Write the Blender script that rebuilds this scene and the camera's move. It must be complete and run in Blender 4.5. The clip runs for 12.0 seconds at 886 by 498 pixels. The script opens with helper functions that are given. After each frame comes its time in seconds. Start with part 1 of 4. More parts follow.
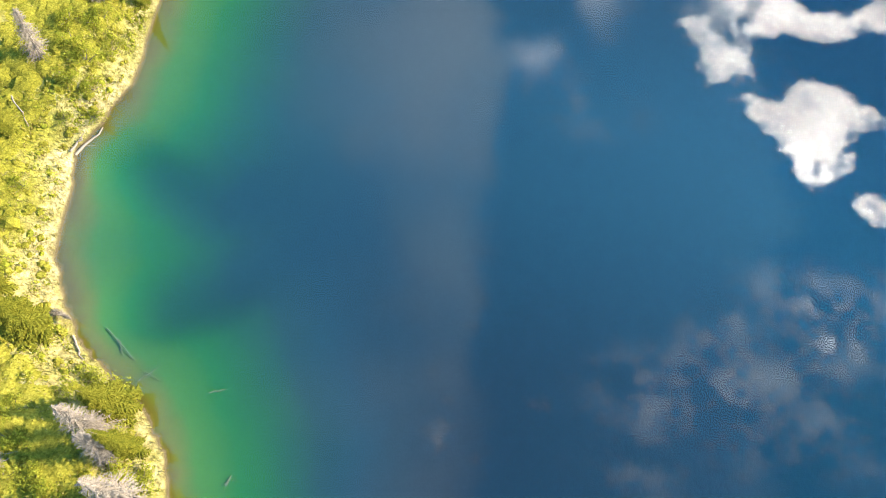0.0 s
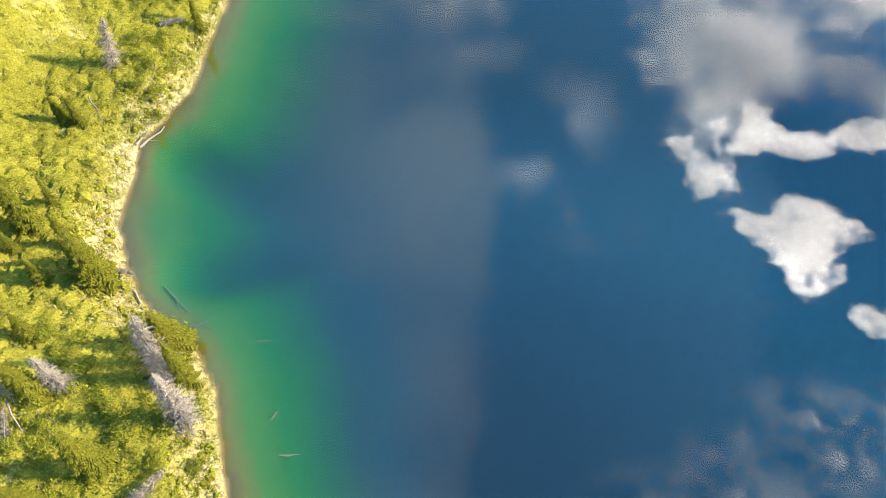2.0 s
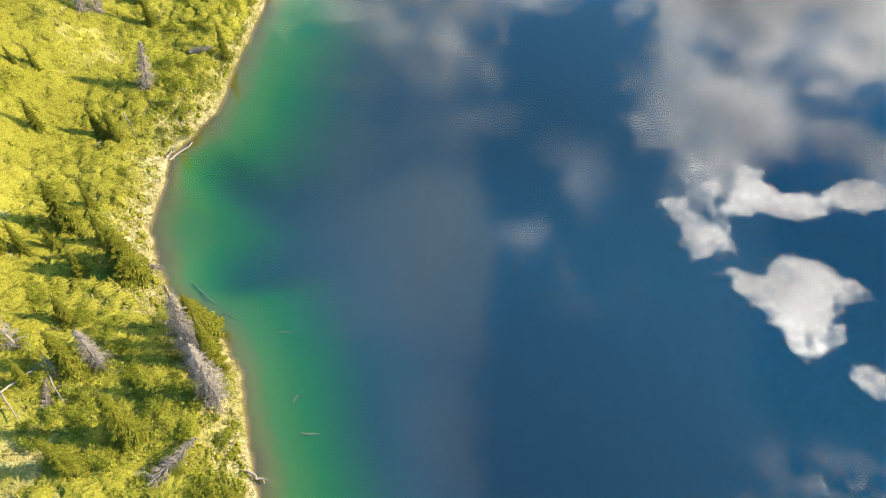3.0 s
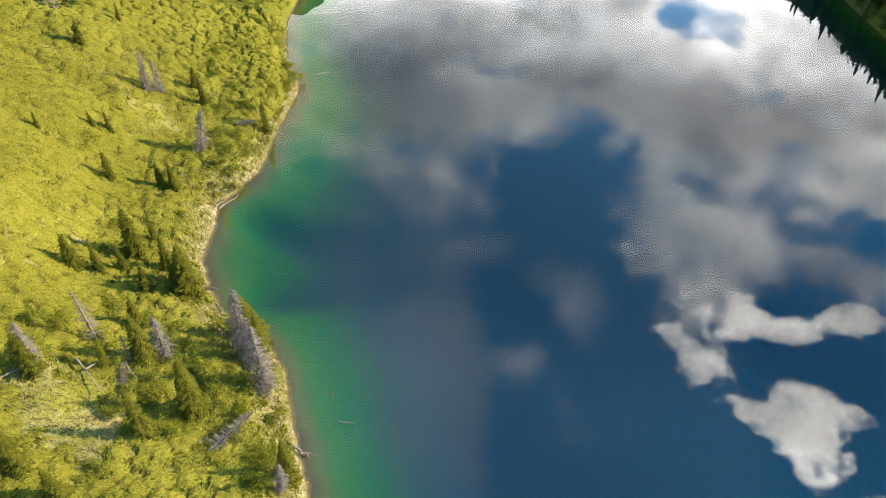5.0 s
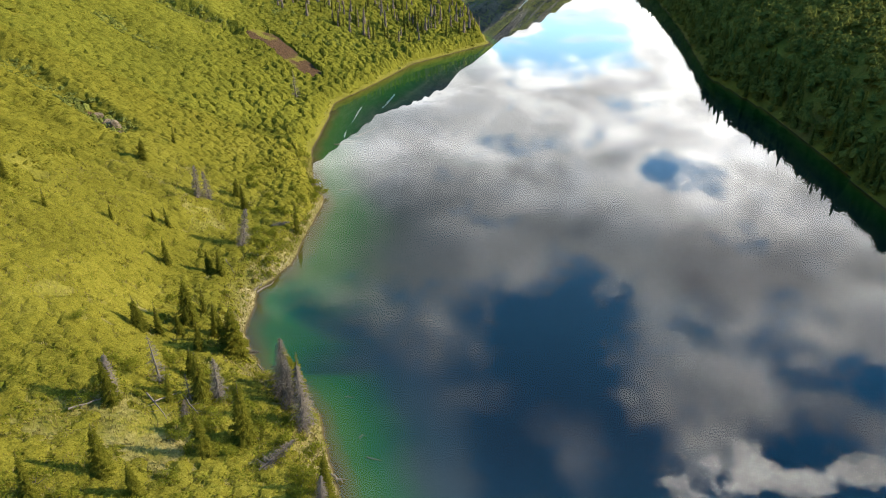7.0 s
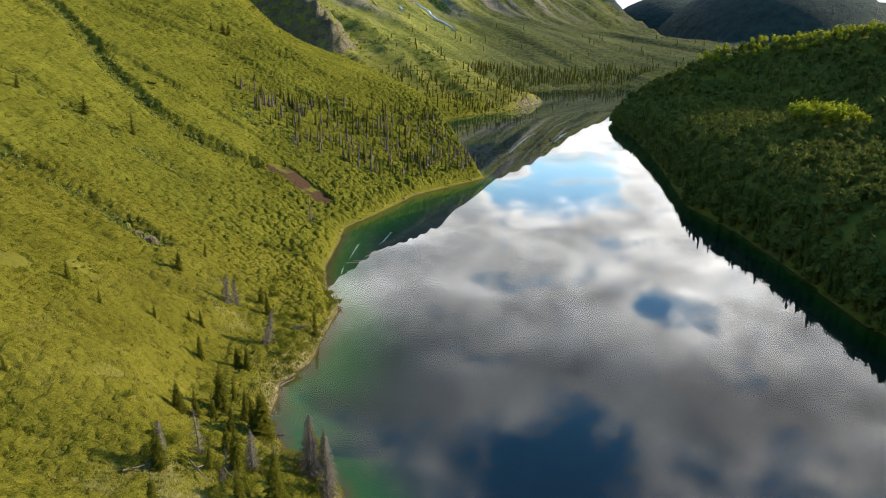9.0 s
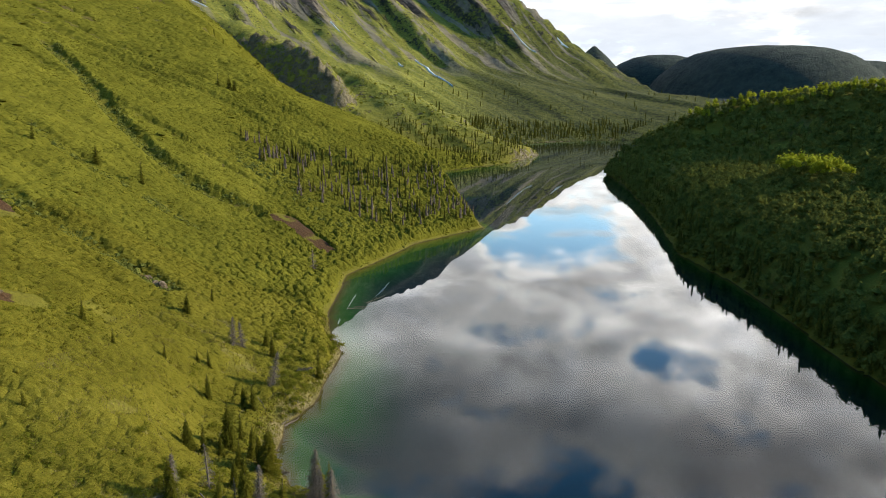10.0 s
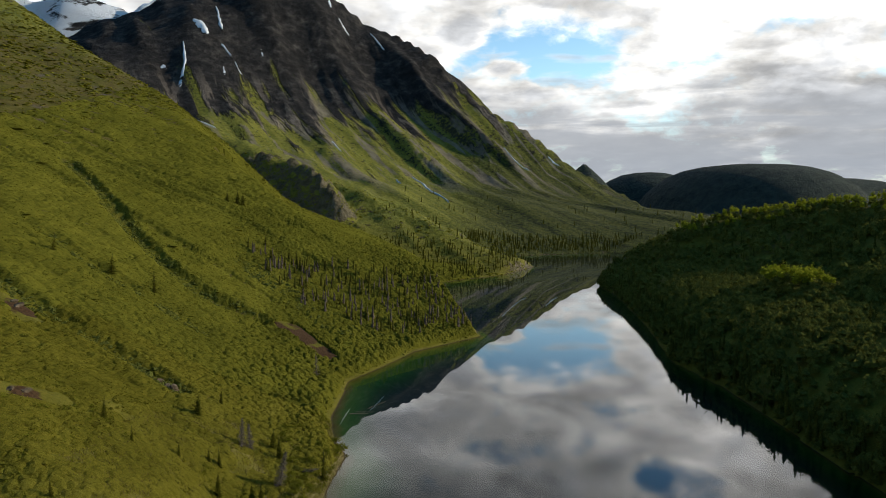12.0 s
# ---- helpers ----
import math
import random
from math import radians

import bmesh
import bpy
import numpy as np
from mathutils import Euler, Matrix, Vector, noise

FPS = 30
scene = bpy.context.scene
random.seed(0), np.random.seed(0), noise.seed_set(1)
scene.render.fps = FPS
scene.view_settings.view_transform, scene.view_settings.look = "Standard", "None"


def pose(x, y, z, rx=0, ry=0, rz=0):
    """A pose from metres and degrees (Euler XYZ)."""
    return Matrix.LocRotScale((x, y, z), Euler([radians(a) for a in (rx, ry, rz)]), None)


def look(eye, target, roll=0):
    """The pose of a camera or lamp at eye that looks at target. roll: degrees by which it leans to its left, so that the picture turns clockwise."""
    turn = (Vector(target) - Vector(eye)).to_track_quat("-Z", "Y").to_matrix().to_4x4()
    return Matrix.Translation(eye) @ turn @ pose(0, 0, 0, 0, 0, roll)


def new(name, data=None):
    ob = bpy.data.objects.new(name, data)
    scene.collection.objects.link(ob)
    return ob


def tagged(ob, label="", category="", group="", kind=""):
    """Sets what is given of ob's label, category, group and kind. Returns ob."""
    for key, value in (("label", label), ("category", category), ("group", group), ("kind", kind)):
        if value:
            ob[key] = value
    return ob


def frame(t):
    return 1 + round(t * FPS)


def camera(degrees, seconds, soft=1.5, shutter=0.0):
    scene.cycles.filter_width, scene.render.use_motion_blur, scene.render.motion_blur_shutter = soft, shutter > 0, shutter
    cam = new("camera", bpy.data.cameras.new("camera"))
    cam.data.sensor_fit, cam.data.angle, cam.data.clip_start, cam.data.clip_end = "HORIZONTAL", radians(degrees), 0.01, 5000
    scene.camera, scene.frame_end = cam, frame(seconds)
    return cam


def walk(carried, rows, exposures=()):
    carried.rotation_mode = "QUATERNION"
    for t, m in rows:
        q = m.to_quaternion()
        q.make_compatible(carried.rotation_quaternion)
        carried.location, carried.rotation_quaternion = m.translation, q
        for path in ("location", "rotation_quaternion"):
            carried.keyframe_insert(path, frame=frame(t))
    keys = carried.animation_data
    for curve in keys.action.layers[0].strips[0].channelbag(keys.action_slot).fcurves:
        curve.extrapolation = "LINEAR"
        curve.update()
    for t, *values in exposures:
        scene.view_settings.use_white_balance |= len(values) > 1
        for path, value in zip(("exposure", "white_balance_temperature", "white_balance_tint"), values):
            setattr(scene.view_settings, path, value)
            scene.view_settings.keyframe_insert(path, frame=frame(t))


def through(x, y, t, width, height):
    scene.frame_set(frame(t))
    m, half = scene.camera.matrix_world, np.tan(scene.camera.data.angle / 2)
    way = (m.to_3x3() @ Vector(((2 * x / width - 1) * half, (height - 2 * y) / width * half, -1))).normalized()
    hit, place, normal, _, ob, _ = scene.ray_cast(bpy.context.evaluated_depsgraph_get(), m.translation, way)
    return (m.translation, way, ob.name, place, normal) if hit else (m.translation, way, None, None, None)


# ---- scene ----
# the drone backs away over the lake and lifts its view: seconds, x, y, z, degrees below the horizon, heading, lean
cam = camera(65.86, 12.0, soft=1.0)
PATH = [
    (0, 41.23, -36.41, 62.03, 66.577, 3.463, -0.337),
    (0.5, 40.72, -40.79, 61.96, 64.025, 3.302, -0.251),
    (1, 40.16, -45.12, 61.87, 61.674, 3.049, -0.183),
    (1.5, 39.55, -49.38, 61.80, 59.361, 2.861, -0.111),
    (2, 39.00, -53.63, 61.78, 57.051, 2.685, -0.082),
    (2.5, 38.41, -57.98, 61.83, 54.553, 2.507, -0.028),
    (3, 37.91, -62.30, 61.91, 51.928, 2.322, 0.017),
    (5, 35.59, -79.40, 61.94, 41.277, 1.580, 0.055),
    (5.5, 35.10, -83.93, 61.98, 38.354, 1.464, 0.065),
    (6, 34.56, -88.43, 62.05, 35.377, 1.316, 0.083),
    (6.5, 34.04, -92.97, 62.09, 32.152, 1.203, -0.012),
    (7, 33.61, -97.47, 62.20, 28.984, 1.097, 0.004),
    (7.5, 33.03, -102.05, 62.27, 25.556, 0.964, 0.052),
    (9.5, 31.14, -115.50, 61.93, 15.344, 0.475, 0.212),
    (10, 30.77, -118.09, 61.96, 13.220, 0.359, 0.297),
    (10.5, 30.38, -120.59, 62.01, 11.194, 0.286, 0.302),
    (11, 30.00, -123.12, 61.98, 8.855, 0.185, 0.351),
    (11.5, 29.63, -125.67, 61.93, 6.383, 0.092, 0.393),
    (12, 29.25, -128.22, 61.94, 3.799, 0.000, 0.384),
]


def aim(x, y, z, down, turn, lean):
    d, a = radians(down), radians(turn)
    return look((x, y, z), (x - 10 * math.sin(a) * math.cos(d), y + 10 * math.cos(a) * math.cos(d), z - 10 * math.sin(d)), lean)


# the film's exposure falls as the bright sky comes in
EXPOSURE = [(0, 2.5), (2.5, 2.2), (5.5, 1.5), (7.5, 1.0), (9.5, 0.56), (10.5, 0.30), (11, 0.06), (11.5, -0.2), (12, -0.55)]
walk(cam, [(r[0], aim(*r[1:])) for r in PATH], EXPOSURE)


# ---- light: low sun over the eastern hill, broken clouds ----
SUN_DIR = Vector((0.90, 0.17, 0.39)).normalized()
sun = new("sun", bpy.data.lights.new("sun", "SUN"))
sun.data.energy, sun.data.angle, sun.data.color = 4.6, radians(0.6), (1.0, 0.87, 0.66)
sun.matrix_world = look(SUN_DIR * 500, (0, 0, 0))


class Nodes:
    """Short-hand for building a node tree."""

    def __init__(self, tree):
        self.tree = tree
        tree.nodes.clear()

    def add(self, kind, ins=(), **settings):
        n = self.tree.nodes.new(kind)
        for key, value in settings.items():
            setattr(n, key, value)
        for key, value in dict(ins).items():
            if isinstance(value, bpy.types.NodeSocket):
                self.tree.links.new(value, n.inputs[key])
            else:
                n.inputs[key].default_value = value
        return n

    def math(self, op, a, b=0.0, c=0.0, clamp=False):
        return self.add("ShaderNodeMath", {0: a, 1: b, 2: c}, operation=op, use_clamp=clamp).outputs[0]

    def noise(self, vec, scale, detail=4.0, rough=0.55, distort=0.0, out=0):
        return self.add("ShaderNodeTexNoise", {"Vector": vec, "Scale": scale, "Detail": detail, "Roughness": rough, "Distortion": distort}).outputs[out]

    def span(self, value, lo, hi, a=0.0, b=1.0, smooth=True):
        n = self.add("ShaderNodeMapRange", {"Value": value, "From Min": lo, "From Max": hi, "To Min": a, "To Max": b})
        n.interpolation_type = "SMOOTHSTEP" if smooth else "LINEAR"
        return n.outputs[0]

    def mix(self, fac, a, b):
        return self.add("ShaderNodeMix", {0: fac, 6: a, 7: b}, data_type="RGBA").outputs[2]

    def ramp(self, fac, stops):
        n = self.add("ShaderNodeValToRGB", {0: fac})
        while len(n.color_ramp.elements) < len(stops):
            n.color_ramp.elements.new(0.5)
        for e, (p, c) in zip(n.color_ramp.elements, stops):
            e.position, e.color = p, (*c, 1)
        return n.outputs[0]

    def place(self):
        return self.add("ShaderNodeNewGeometry").outputs["Position"]

    def scaled(self, vec, s):
        return self.add("ShaderNodeMapping", {"Vector": vec, "Scale": s}).outputs[0]


def make_sky():
    world = bpy.data.worlds.new("sky")
    scene.world = world
    world.use_nodes = True
    n = Nodes(world.node_tree)
    ray = n.add("ShaderNodeTexCoord").outputs["Generated"]
    sky = n.add("ShaderNodeTexSky", {"Vector": ray}, sky_type="NISHITA", sun_disc=False, sun_elevation=math.asin(SUN_DIR.z),
                sun_rotation=math.atan2(SUN_DIR.x, SUN_DIR.y), air_density=1.0, dust_density=0.6, ozone_density=1.6).outputs[0]
    d = n.add("ShaderNodeSeparateXYZ", {0: ray})
    up = n.math("MAXIMUM", d.outputs[2], 0.0)
    deep = n.mix(n.span(up, 0.12, 0.58), (0.25, 0.29, 0.29, 1), (0.030, 0.098, 0.128, 1))
    deep = n.mix(n.span(up, 0.66, 0.82), deep, (0.050, 0.195, 0.228, 1))
    blue = n.add("ShaderNodeMix", {0: 1.0, 6: sky, 7: deep}, data_type="RGBA", blend_type="MULTIPLY").outputs[2]
    # flat cloud layer seen in perspective
    k = n.math("ADD", up, 0.15)
    u, v = n.math("DIVIDE", d.outputs[0], k), n.math("DIVIDE", d.outputs[1], k)
    blue = n.add("ShaderNodeVectorMath", {0: blue, 3: n.span(v, 0.05, 0.62, 0.80, 1.15)}, operation="SCALE").outputs[0]
    uv = n.add("ShaderNodeCombineXYZ", {0: u, 1: v, 2: 3.7}).outputs[0]

    def bent(vec, scale, amount):
        """Coordinates pushed about by a noise, so that outlines wander."""
        push = n.add("ShaderNodeVectorMath", {0: n.noise(vec, scale, 4.0, 0.6, out=1), 1: (0.5, 0.5, 0.5)}, operation="SUBTRACT").outputs[0]
        return n.add("ShaderNodeVectorMath", {0: push, 1: (amount, amount, 0.0), 2: vec}, operation="MULTIPLY_ADD").outputs[0]

    wide = n.add("ShaderNodeSeparateXYZ", {0: bent(uv, 3.0, 0.16)})
    close = n.add("ShaderNodeSeparateXYZ", {0: bent(bent(uv, 9.0, 0.08), 26.0, 0.025)})

    def bank(w, cu, cv, ru, rv, soft=0.6):
        """A cloud bank: 1 in its middle, 0 past its uneven edge."""
        a = n.math("DIVIDE", n.math("SUBTRACT", w.outputs[0], cu), ru)
        b = n.math("DIVIDE", n.math("SUBTRACT", w.outputs[1], cv), rv)
        r = n.math("SQRT", n.math("ADD", n.math("MULTIPLY", a, a), n.math("MULTIPLY", b, b)))
        return n.span(r, 1.0 + soft * 0.5, 1.0 - soft * 0.5)

    def gather(w, shapes, start=0.0):
        for *shape, weight in shapes:
            start = n.math("MULTIPLY_ADD", bank(w, *shape), weight, start)
        return start

    # heaped shapes keep their height towards the horizon
    tall = n.math("ADD", up, 0.42)
    side = n.add("ShaderNodeCombineXYZ", {0: n.math("DIVIDE", d.outputs[0], tall), 1: n.math("DIVIDE", d.outputs[1], tall), 2: 1.3}).outputs[0]
    side = bent(side, 4.0, 0.10)

    def billow(vec):
        coarse = n.math("MULTIPLY", n.noise(vec, 4.4, 4.0, 0.5), 0.45)
        return n.math("MULTIPLY_ADD", n.noise(vec, 12.0, 8.0, 0.56), 0.55, coarse)

    detail = billow(side)
    relief = n.math("SUBTRACT", detail, billow(n.add("ShaderNodeVectorMath", {0: side, 1: (0.030, 0.022, 0.0)}, operation="ADD").outputs[0]))
    # a closed deck towards the valley's end, fair weather overhead
    slant = n.math("MULTIPLY_ADD", n.math("MINIMUM", n.math("MAXIMUM", n.math("SUBTRACT", wide.outputs[0], 0.15), 0.0), 0.22), 1.7, wide.outputs[1])
    cover = gather(close, SKY_BANKS, n.span(slant, 0.82, 1.50, -0.75, 1.15))
    dens = n.math("MULTIPLY_ADD", n.math("SUBTRACT", detail, 0.5), 5.0, cover)
    # separate heaps overhead, ragged at the rim
    rag = n.math("ADD", n.math("MULTIPLY", n.noise(uv, 14.0, 6.0, 0.62), 0.55), n.math("MULTIPLY", n.noise(uv, 40.0, 6.0, 0.62), 0.45))
    frayed = n.math("SUBTRACT", rag, 0.5)
    heap = gather(close, SKY_HEAPS)
    heap = n.math("MULTIPLY_ADD", frayed, n.span(heap, 0.05, 0.45, 0.0, 4.2), heap)
    scrap = n.math("MULTIPLY", gather(close, SKY_SCRAPS), n.span(rag, 0.44, 0.62, 0.0, 1.9))
    puff = n.math("MULTIPLY", gather(close, SKY_PUFFS), n.span(rag, 0.34, 0.62, 0.35, 1.3))
    cloud = n.math("MAXIMUM", n.math("MULTIPLY", n.span(dens, -0.1, 1.1), n.span(v, 0.9, 1.25, 0.78, 1.0)), n.math("MULTIPLY", n.span(heap, 0.42, 1.05), n.span(heap, 0.42, 1.6, 0.6, 0.97)))
    cloud = n.math("MAXIMUM", cloud, n.math("MINIMUM", n.math("MAXIMUM", scrap, puff), 0.9))
    thick = n.math("MAXIMUM", n.span(dens, 0.55, 1.9), n.span(heap, 0.9, 1.9, 0.0, 0.30))
    # lit tops and edges, grey where the layer is thick; brighter towards the low sky
    glow = n.add("ShaderNodeFloatCurve", {1: n.span(v, 0.0, 4.0, 0.0, 1.0, False)}).outputs[0]
    curve = n.tree.nodes[-1].mapping.curves[0]
    for i, (px, py) in enumerate(SKY_GLOW):
        if i < 2:
            curve.points[i].location = (px, py)
        else:
            curve.points.new(px, py)
    n.tree.nodes[-1].mapping.update()
    lum = n.math("MULTIPLY", n.math("MULTIPLY", glow, 4.0), n.math("MULTIPLY_ADD", thick, -0.48, 1.05))
    lum = n.math("MULTIPLY", lum, n.math("MULTIPLY_ADD", relief, n.span(v, 1.8, 3.0, 2.6, 2.0), 1.0))
    lum = n.math("MULTIPLY", lum, n.span(n.noise(uv, 3.6, 5.0, 0.5, 0.2), 0.32, 0.68, 0.66, 1.34))
    lum = n.math("MULTIPLY", lum, gather(wide, SKY_SHADE, 1.0))
    lum = n.math("MAXIMUM", lum, 0.12)
    tint = n.mix(thick, (1.0, 0.97, 0.91, 1), (0.95, 0.97, 1.0, 1))
    white = n.add("ShaderNodeVectorMath", {0: tint, 3: lum}, operation="SCALE").outputs[0]
    # a thin grey veil west of the zenith, thickest along its eastern rim
    rim = n.math("SUBTRACT", close.outputs[0], n.math("MULTIPLY", n.math("SUBTRACT", n.noise(uv, 4.0, 3.0), 0.5), 0.12))
    veil = n.math("MULTIPLY", n.math("MULTIPLY", n.span(rim, 0.055, 0.015), n.span(u, -0.36, 0.0, 0.15, 1.0)), n.math("MULTIPLY", n.span(v, -0.05, 0.10), n.span(v, 1.40, 1.0)))
    veil = n.math("MULTIPLY", veil, n.span(n.noise(uv, 3.4, 4.0, 0.5), 0.36, 0.64, 0.06, 0.34))
    veil = n.math("MULTIPLY", veil, n.math("MULTIPLY_ADD", n.math("MULTIPLY", n.span(v, 0.40, 0.60), n.span(v, 1.1, 0.85)), 0.7, 0.7))
    blue = n.mix(veil, blue, (0.66, 0.74, 0.77, 1))
    # long grey banks low over the horizon
    low = n.noise(n.scaled(ray, (3.0, 3.0, 26.0)), 1.5, 4.0, 0.5, 0.4)
    band = n.math("MULTIPLY", n.span(up, 0.02, 0.06), n.span(up, 0.17, 0.11))
    streak = n.math("MULTIPLY", band, n.span(low, 0.30, 0.56))
    high = n.noise(n.scaled(ray, (3.4, 3.4, 15.0)), 1.9, 4.0, 0.5, 0.4)
    streak = n.math("MAXIMUM", streak, n.math("MULTIPLY", n.math("MULTIPLY", n.span(up, 0.10, 0.14), n.span(up, 0.30, 0.18)), n.span(high, 0.56, 0.70, 0.0, 0.7)))
    white = n.mix(n.math("MULTIPLY", streak, 0.9), white, (0.62, 0.66, 0.72, 1))
    horizon = n.span(up, 0.095, 0.03, 0.0, 0.85)
    white = n.mix(horizon, white, (0.55, 0.61, 0.70, 1))
    mask = n.math("MAXIMUM", cloud, n.math("MAXIMUM", n.math("MULTIPLY", streak, 0.9), horizon))
    colour = n.mix(mask, blue, white)
    n.add("ShaderNodeOutputWorld", {0: n.add("ShaderNodeBackground", {0: colour, 1: 1.0}).outputs[0]})


# brightness of cloud by how far north it stands (a quarter of north, a quarter of the brightness)
SKY_GLOW = [(0.0, 0.62), (1.0, 0.34), (0.17, 0.74), (0.20, 0.60), (0.225, 0.27), (0.32, 0.28), (0.40, 0.35), (0.50, 0.47), (0.62, 0.41)]
# clouds over the lake: place (east, north), half size, softness, and how dense (below 0: gaps of blue)
SKY_BANKS = [(0.57, 1.731, 0.06, 0.085, 1.8, -1.45), (0.681, 1.754, 0.045, 0.05, 2.0, -0.7), (0.27, 1.187, 0.07, 0.108, 1.6, -0.7), (0.244, 1.324, 0.062, 0.083, 1.6, -0.4), (0.729, 0.948, 0.056, 0.068, 1.6, -0.9),
             (0.724, 1.423, 0.087, 0.077, 1.8, -0.55), (0.526, 2.165, 0.108, 0.112, 1.8, -0.5), (0.076, 1.17, 0.128, 0.107, 1.6, -0.7), (0.346, 2.715, 0.25, 0.32, 1.8, -1.75), (0.542, 3.006, 0.15, 0.25, 1.8, -0.9),
             (0.073, 2.502, 0.076, 0.136, 1.3, 1.1), (0.451, 3.11, 0.112, 0.15, 1.3, 1.1), (0.259, 2.855, 0.081, 0.1, 1.4, 1.1), (-0.159, 1.476, 0.164, 0.145, 1.6, 0.35), (0.62, 1.62, 0.08, 0.05, 2.0, -0.35)]
SKY_HEAPS = [(0.493, 0.594, 0.077, 0.056, 1.1, 1.0), (0.5, 0.528, 0.04, 0.042, 1.1, 0.95), (0.414, 0.614, 0.032, 0.021, 1.3, 0.75), (0.575, 0.586, 0.035, 0.025, 1.3, 0.55), (0.572, 0.454, 0.029, 0.028, 1.2, 0.95),
             (0.392, 0.816, 0.037, 0.04, 1.2, 1.07), (0.478, 0.809, 0.029, 0.04, 1.3, 1.02), (0.514, 0.751, 0.068, 0.029, 1.3, 1.07), (0.388, 0.685, 0.049, 0.037, 1.3, 1.02), (0.34, 0.743, 0.031, 0.038, 1.3, 0.94),
             (0.639, 0.763, 0.052, 0.038, 1.2, 1.22), (0.433, 0.763, 0.04, 0.031, 1.4, 0.92)]
SKY_PUFFS = [(-0.195, 1.366, 0.058, 0.064, 1.6, 0.75), (-0.051, 1.086, 0.058, 0.071, 1.6, 0.57), (-0.001, 1.254, 0.057, 0.061, 1.6, 0.69), (-0.072, 1.179, 0.067, 0.05, 1.8, 0.46), (0.174, 0.87, 0.048, 0.03, 1.8, 0.1),
             (0.037, 0.945, 0.059, 0.035, 1.8, 0.22), (0.101, 0.69, 0.038, 0.024, 1.8, 0.12), (-0.211, 1.072, 0.094, 0.076, 1.8, 0.26), (0.206, 0.808, 0.035, 0.057, 1.8, 0.14)]
SKY_SCRAPS = [(0.473, 0.32, 0.092, 0.04, 1.8, 0.09), (0.507, 0.269, 0.062, 0.036, 1.8, 0.12), (0.334, 0.271, 0.04, 0.033, 1.8, 0.09), (0.27, 0.19, 0.083, 0.05, 1.8, 0.07), (0.391, 0.224, 0.062, 0.033, 1.8, 0.07),
              (0.231, 0.093, 0.054, 0.033, 1.8, 0.06), (0.431, 0.156, 0.099, 0.054, 1.8, 0.07), (0.114, 0.679, 0.051, 0.036, 1.8, 0.04), (0.202, 0.587, 0.057, 0.038, 1.8, 0.03), (0.144, 0.613, 0.042, 0.029, 1.8, 0.04)]
# where the deck is darker or brighter than its neighbourhood
SKY_SHADE = [(0.58, 1.02, 0.30, 0.20, 1.6, 0.12), (-0.22, 1.36, 0.36, 0.36, 1.6, -0.42), (1.05, 1.75, 0.40, 0.45, 1.8, 0.55), (0.446, 1.393, 0.238, 0.155, 1.8, -0.28), (0.768, 1.166, 0.148, 0.122, 1.8, 0.5), (0.898, 3.225, 0.153, 0.739, 1.8, 0.35), (0.597, 1.028, 0.06, 0.075, 1.8, 0.35),
             (-0.057, 1.454, 0.216, 0.143, 1.8, -0.2), (0.773, 1.692, 0.248, 0.172, 1.8, 0.3)]
make_sky()


# ---- the lie of the land ----
WEST_SHORE = [(40, -400), (34, -150), (27, -70), (21.7, -45.8), (19.1, -38.7), (16.2, -30.6), (13.2, -26.6), (6.2, -20.6), (3.2, -16.2), (1.5, -12.2), (1.1, -5.8),
              (0.3, -0.4), (2.7, 3.9), (4.3, 8.2), (4.8, 20.2), (5.5, 34.3), (4.7, 38.5), (0.5, 48.9), (-2.9, 66.4), (-2.8, 80.7), (-3.1, 106), (10.1, 135.4), (17.6, 154.4), (47, 188.8)]
NORTH_SHORE = [(45, 205), (23, 261), (7, 336), (21, 398), (53.5, 437), (80.5, 460), (120, 546), (106, 598), (118, 683), (161, 711), (209, 738), (245, 743.5), (301, 705)]
EAST_SHORE = [(280, 601), (240, 501), (193, 432), (153, 400), (147, 392), (146, 328), (133, 218), (119.5, 137), (124.4, 102), (124.4, 61.6), (123.7, 33), (124.6, 0), (126, -100), (150, -400)]
SPUR = [(52, 184, 0), (44, 207, 11), (34, 247, 22), (0, 292, 34), (-27, 342, 42), (-71, 415, 50), (-102, 432, 66), (-154, 452, 111), (-209, 472, 151), (-344, 572, 221), (-460, 672, 291), (-842, 972, 523)]
MAIN_RIDGE = [(-2600, 1872, 420), (-1739, 1872, 441), (-1250, 1872, 460), (-1028, 1872, 522), (-758, 1872, 639), (-434, 1872, 751), (-273, 1872, 634), (-190, 1852, 558), (-108, 1822, 528), (-10, 1722, 457), (50, 1652, 374),
              (119, 1572, 299), (184, 1522, 259), (245, 1472, 208), (303, 1422, 153), (344, 1372, 120), (406, 1322, 83), (450, 1150, 40)]
LOW_SPUR = [(-420, 930, 215), (-338, 872, 182), (-216, 792, 135), (-124, 702, 95), (-55, 632, 71), (33, 552, 34), (91, 525, 14), (124, 543, 0)]
CRAG = [(-225, 655, 104), (-165, 620, 108), (-122, 602, 99), (-89, 572, 70), (-63, 552, 38)]
EAST_CREST = [(158, 398, 6), (186, 390, 36), (202, 352, 48), (229, 338, 56), (250, 302, 58), (278, 252, 62), (290, 120, 64), (300, -400, 64)]


# cut gullies: line, depth, half width
GULLIES = [([(-170, 236), (-135, 199), (-103, 163), (-79, 140), (-62, 131), (-40, 128)], 3.0, 6.0), ([(-130, 84), (-98, 62), (-70, 50), (-52, 43), (-36, 36.5)], 2.2, 6.0), ([(-60, 16), (-36, 14), (-20, 13)], 1.6, 4.0)]


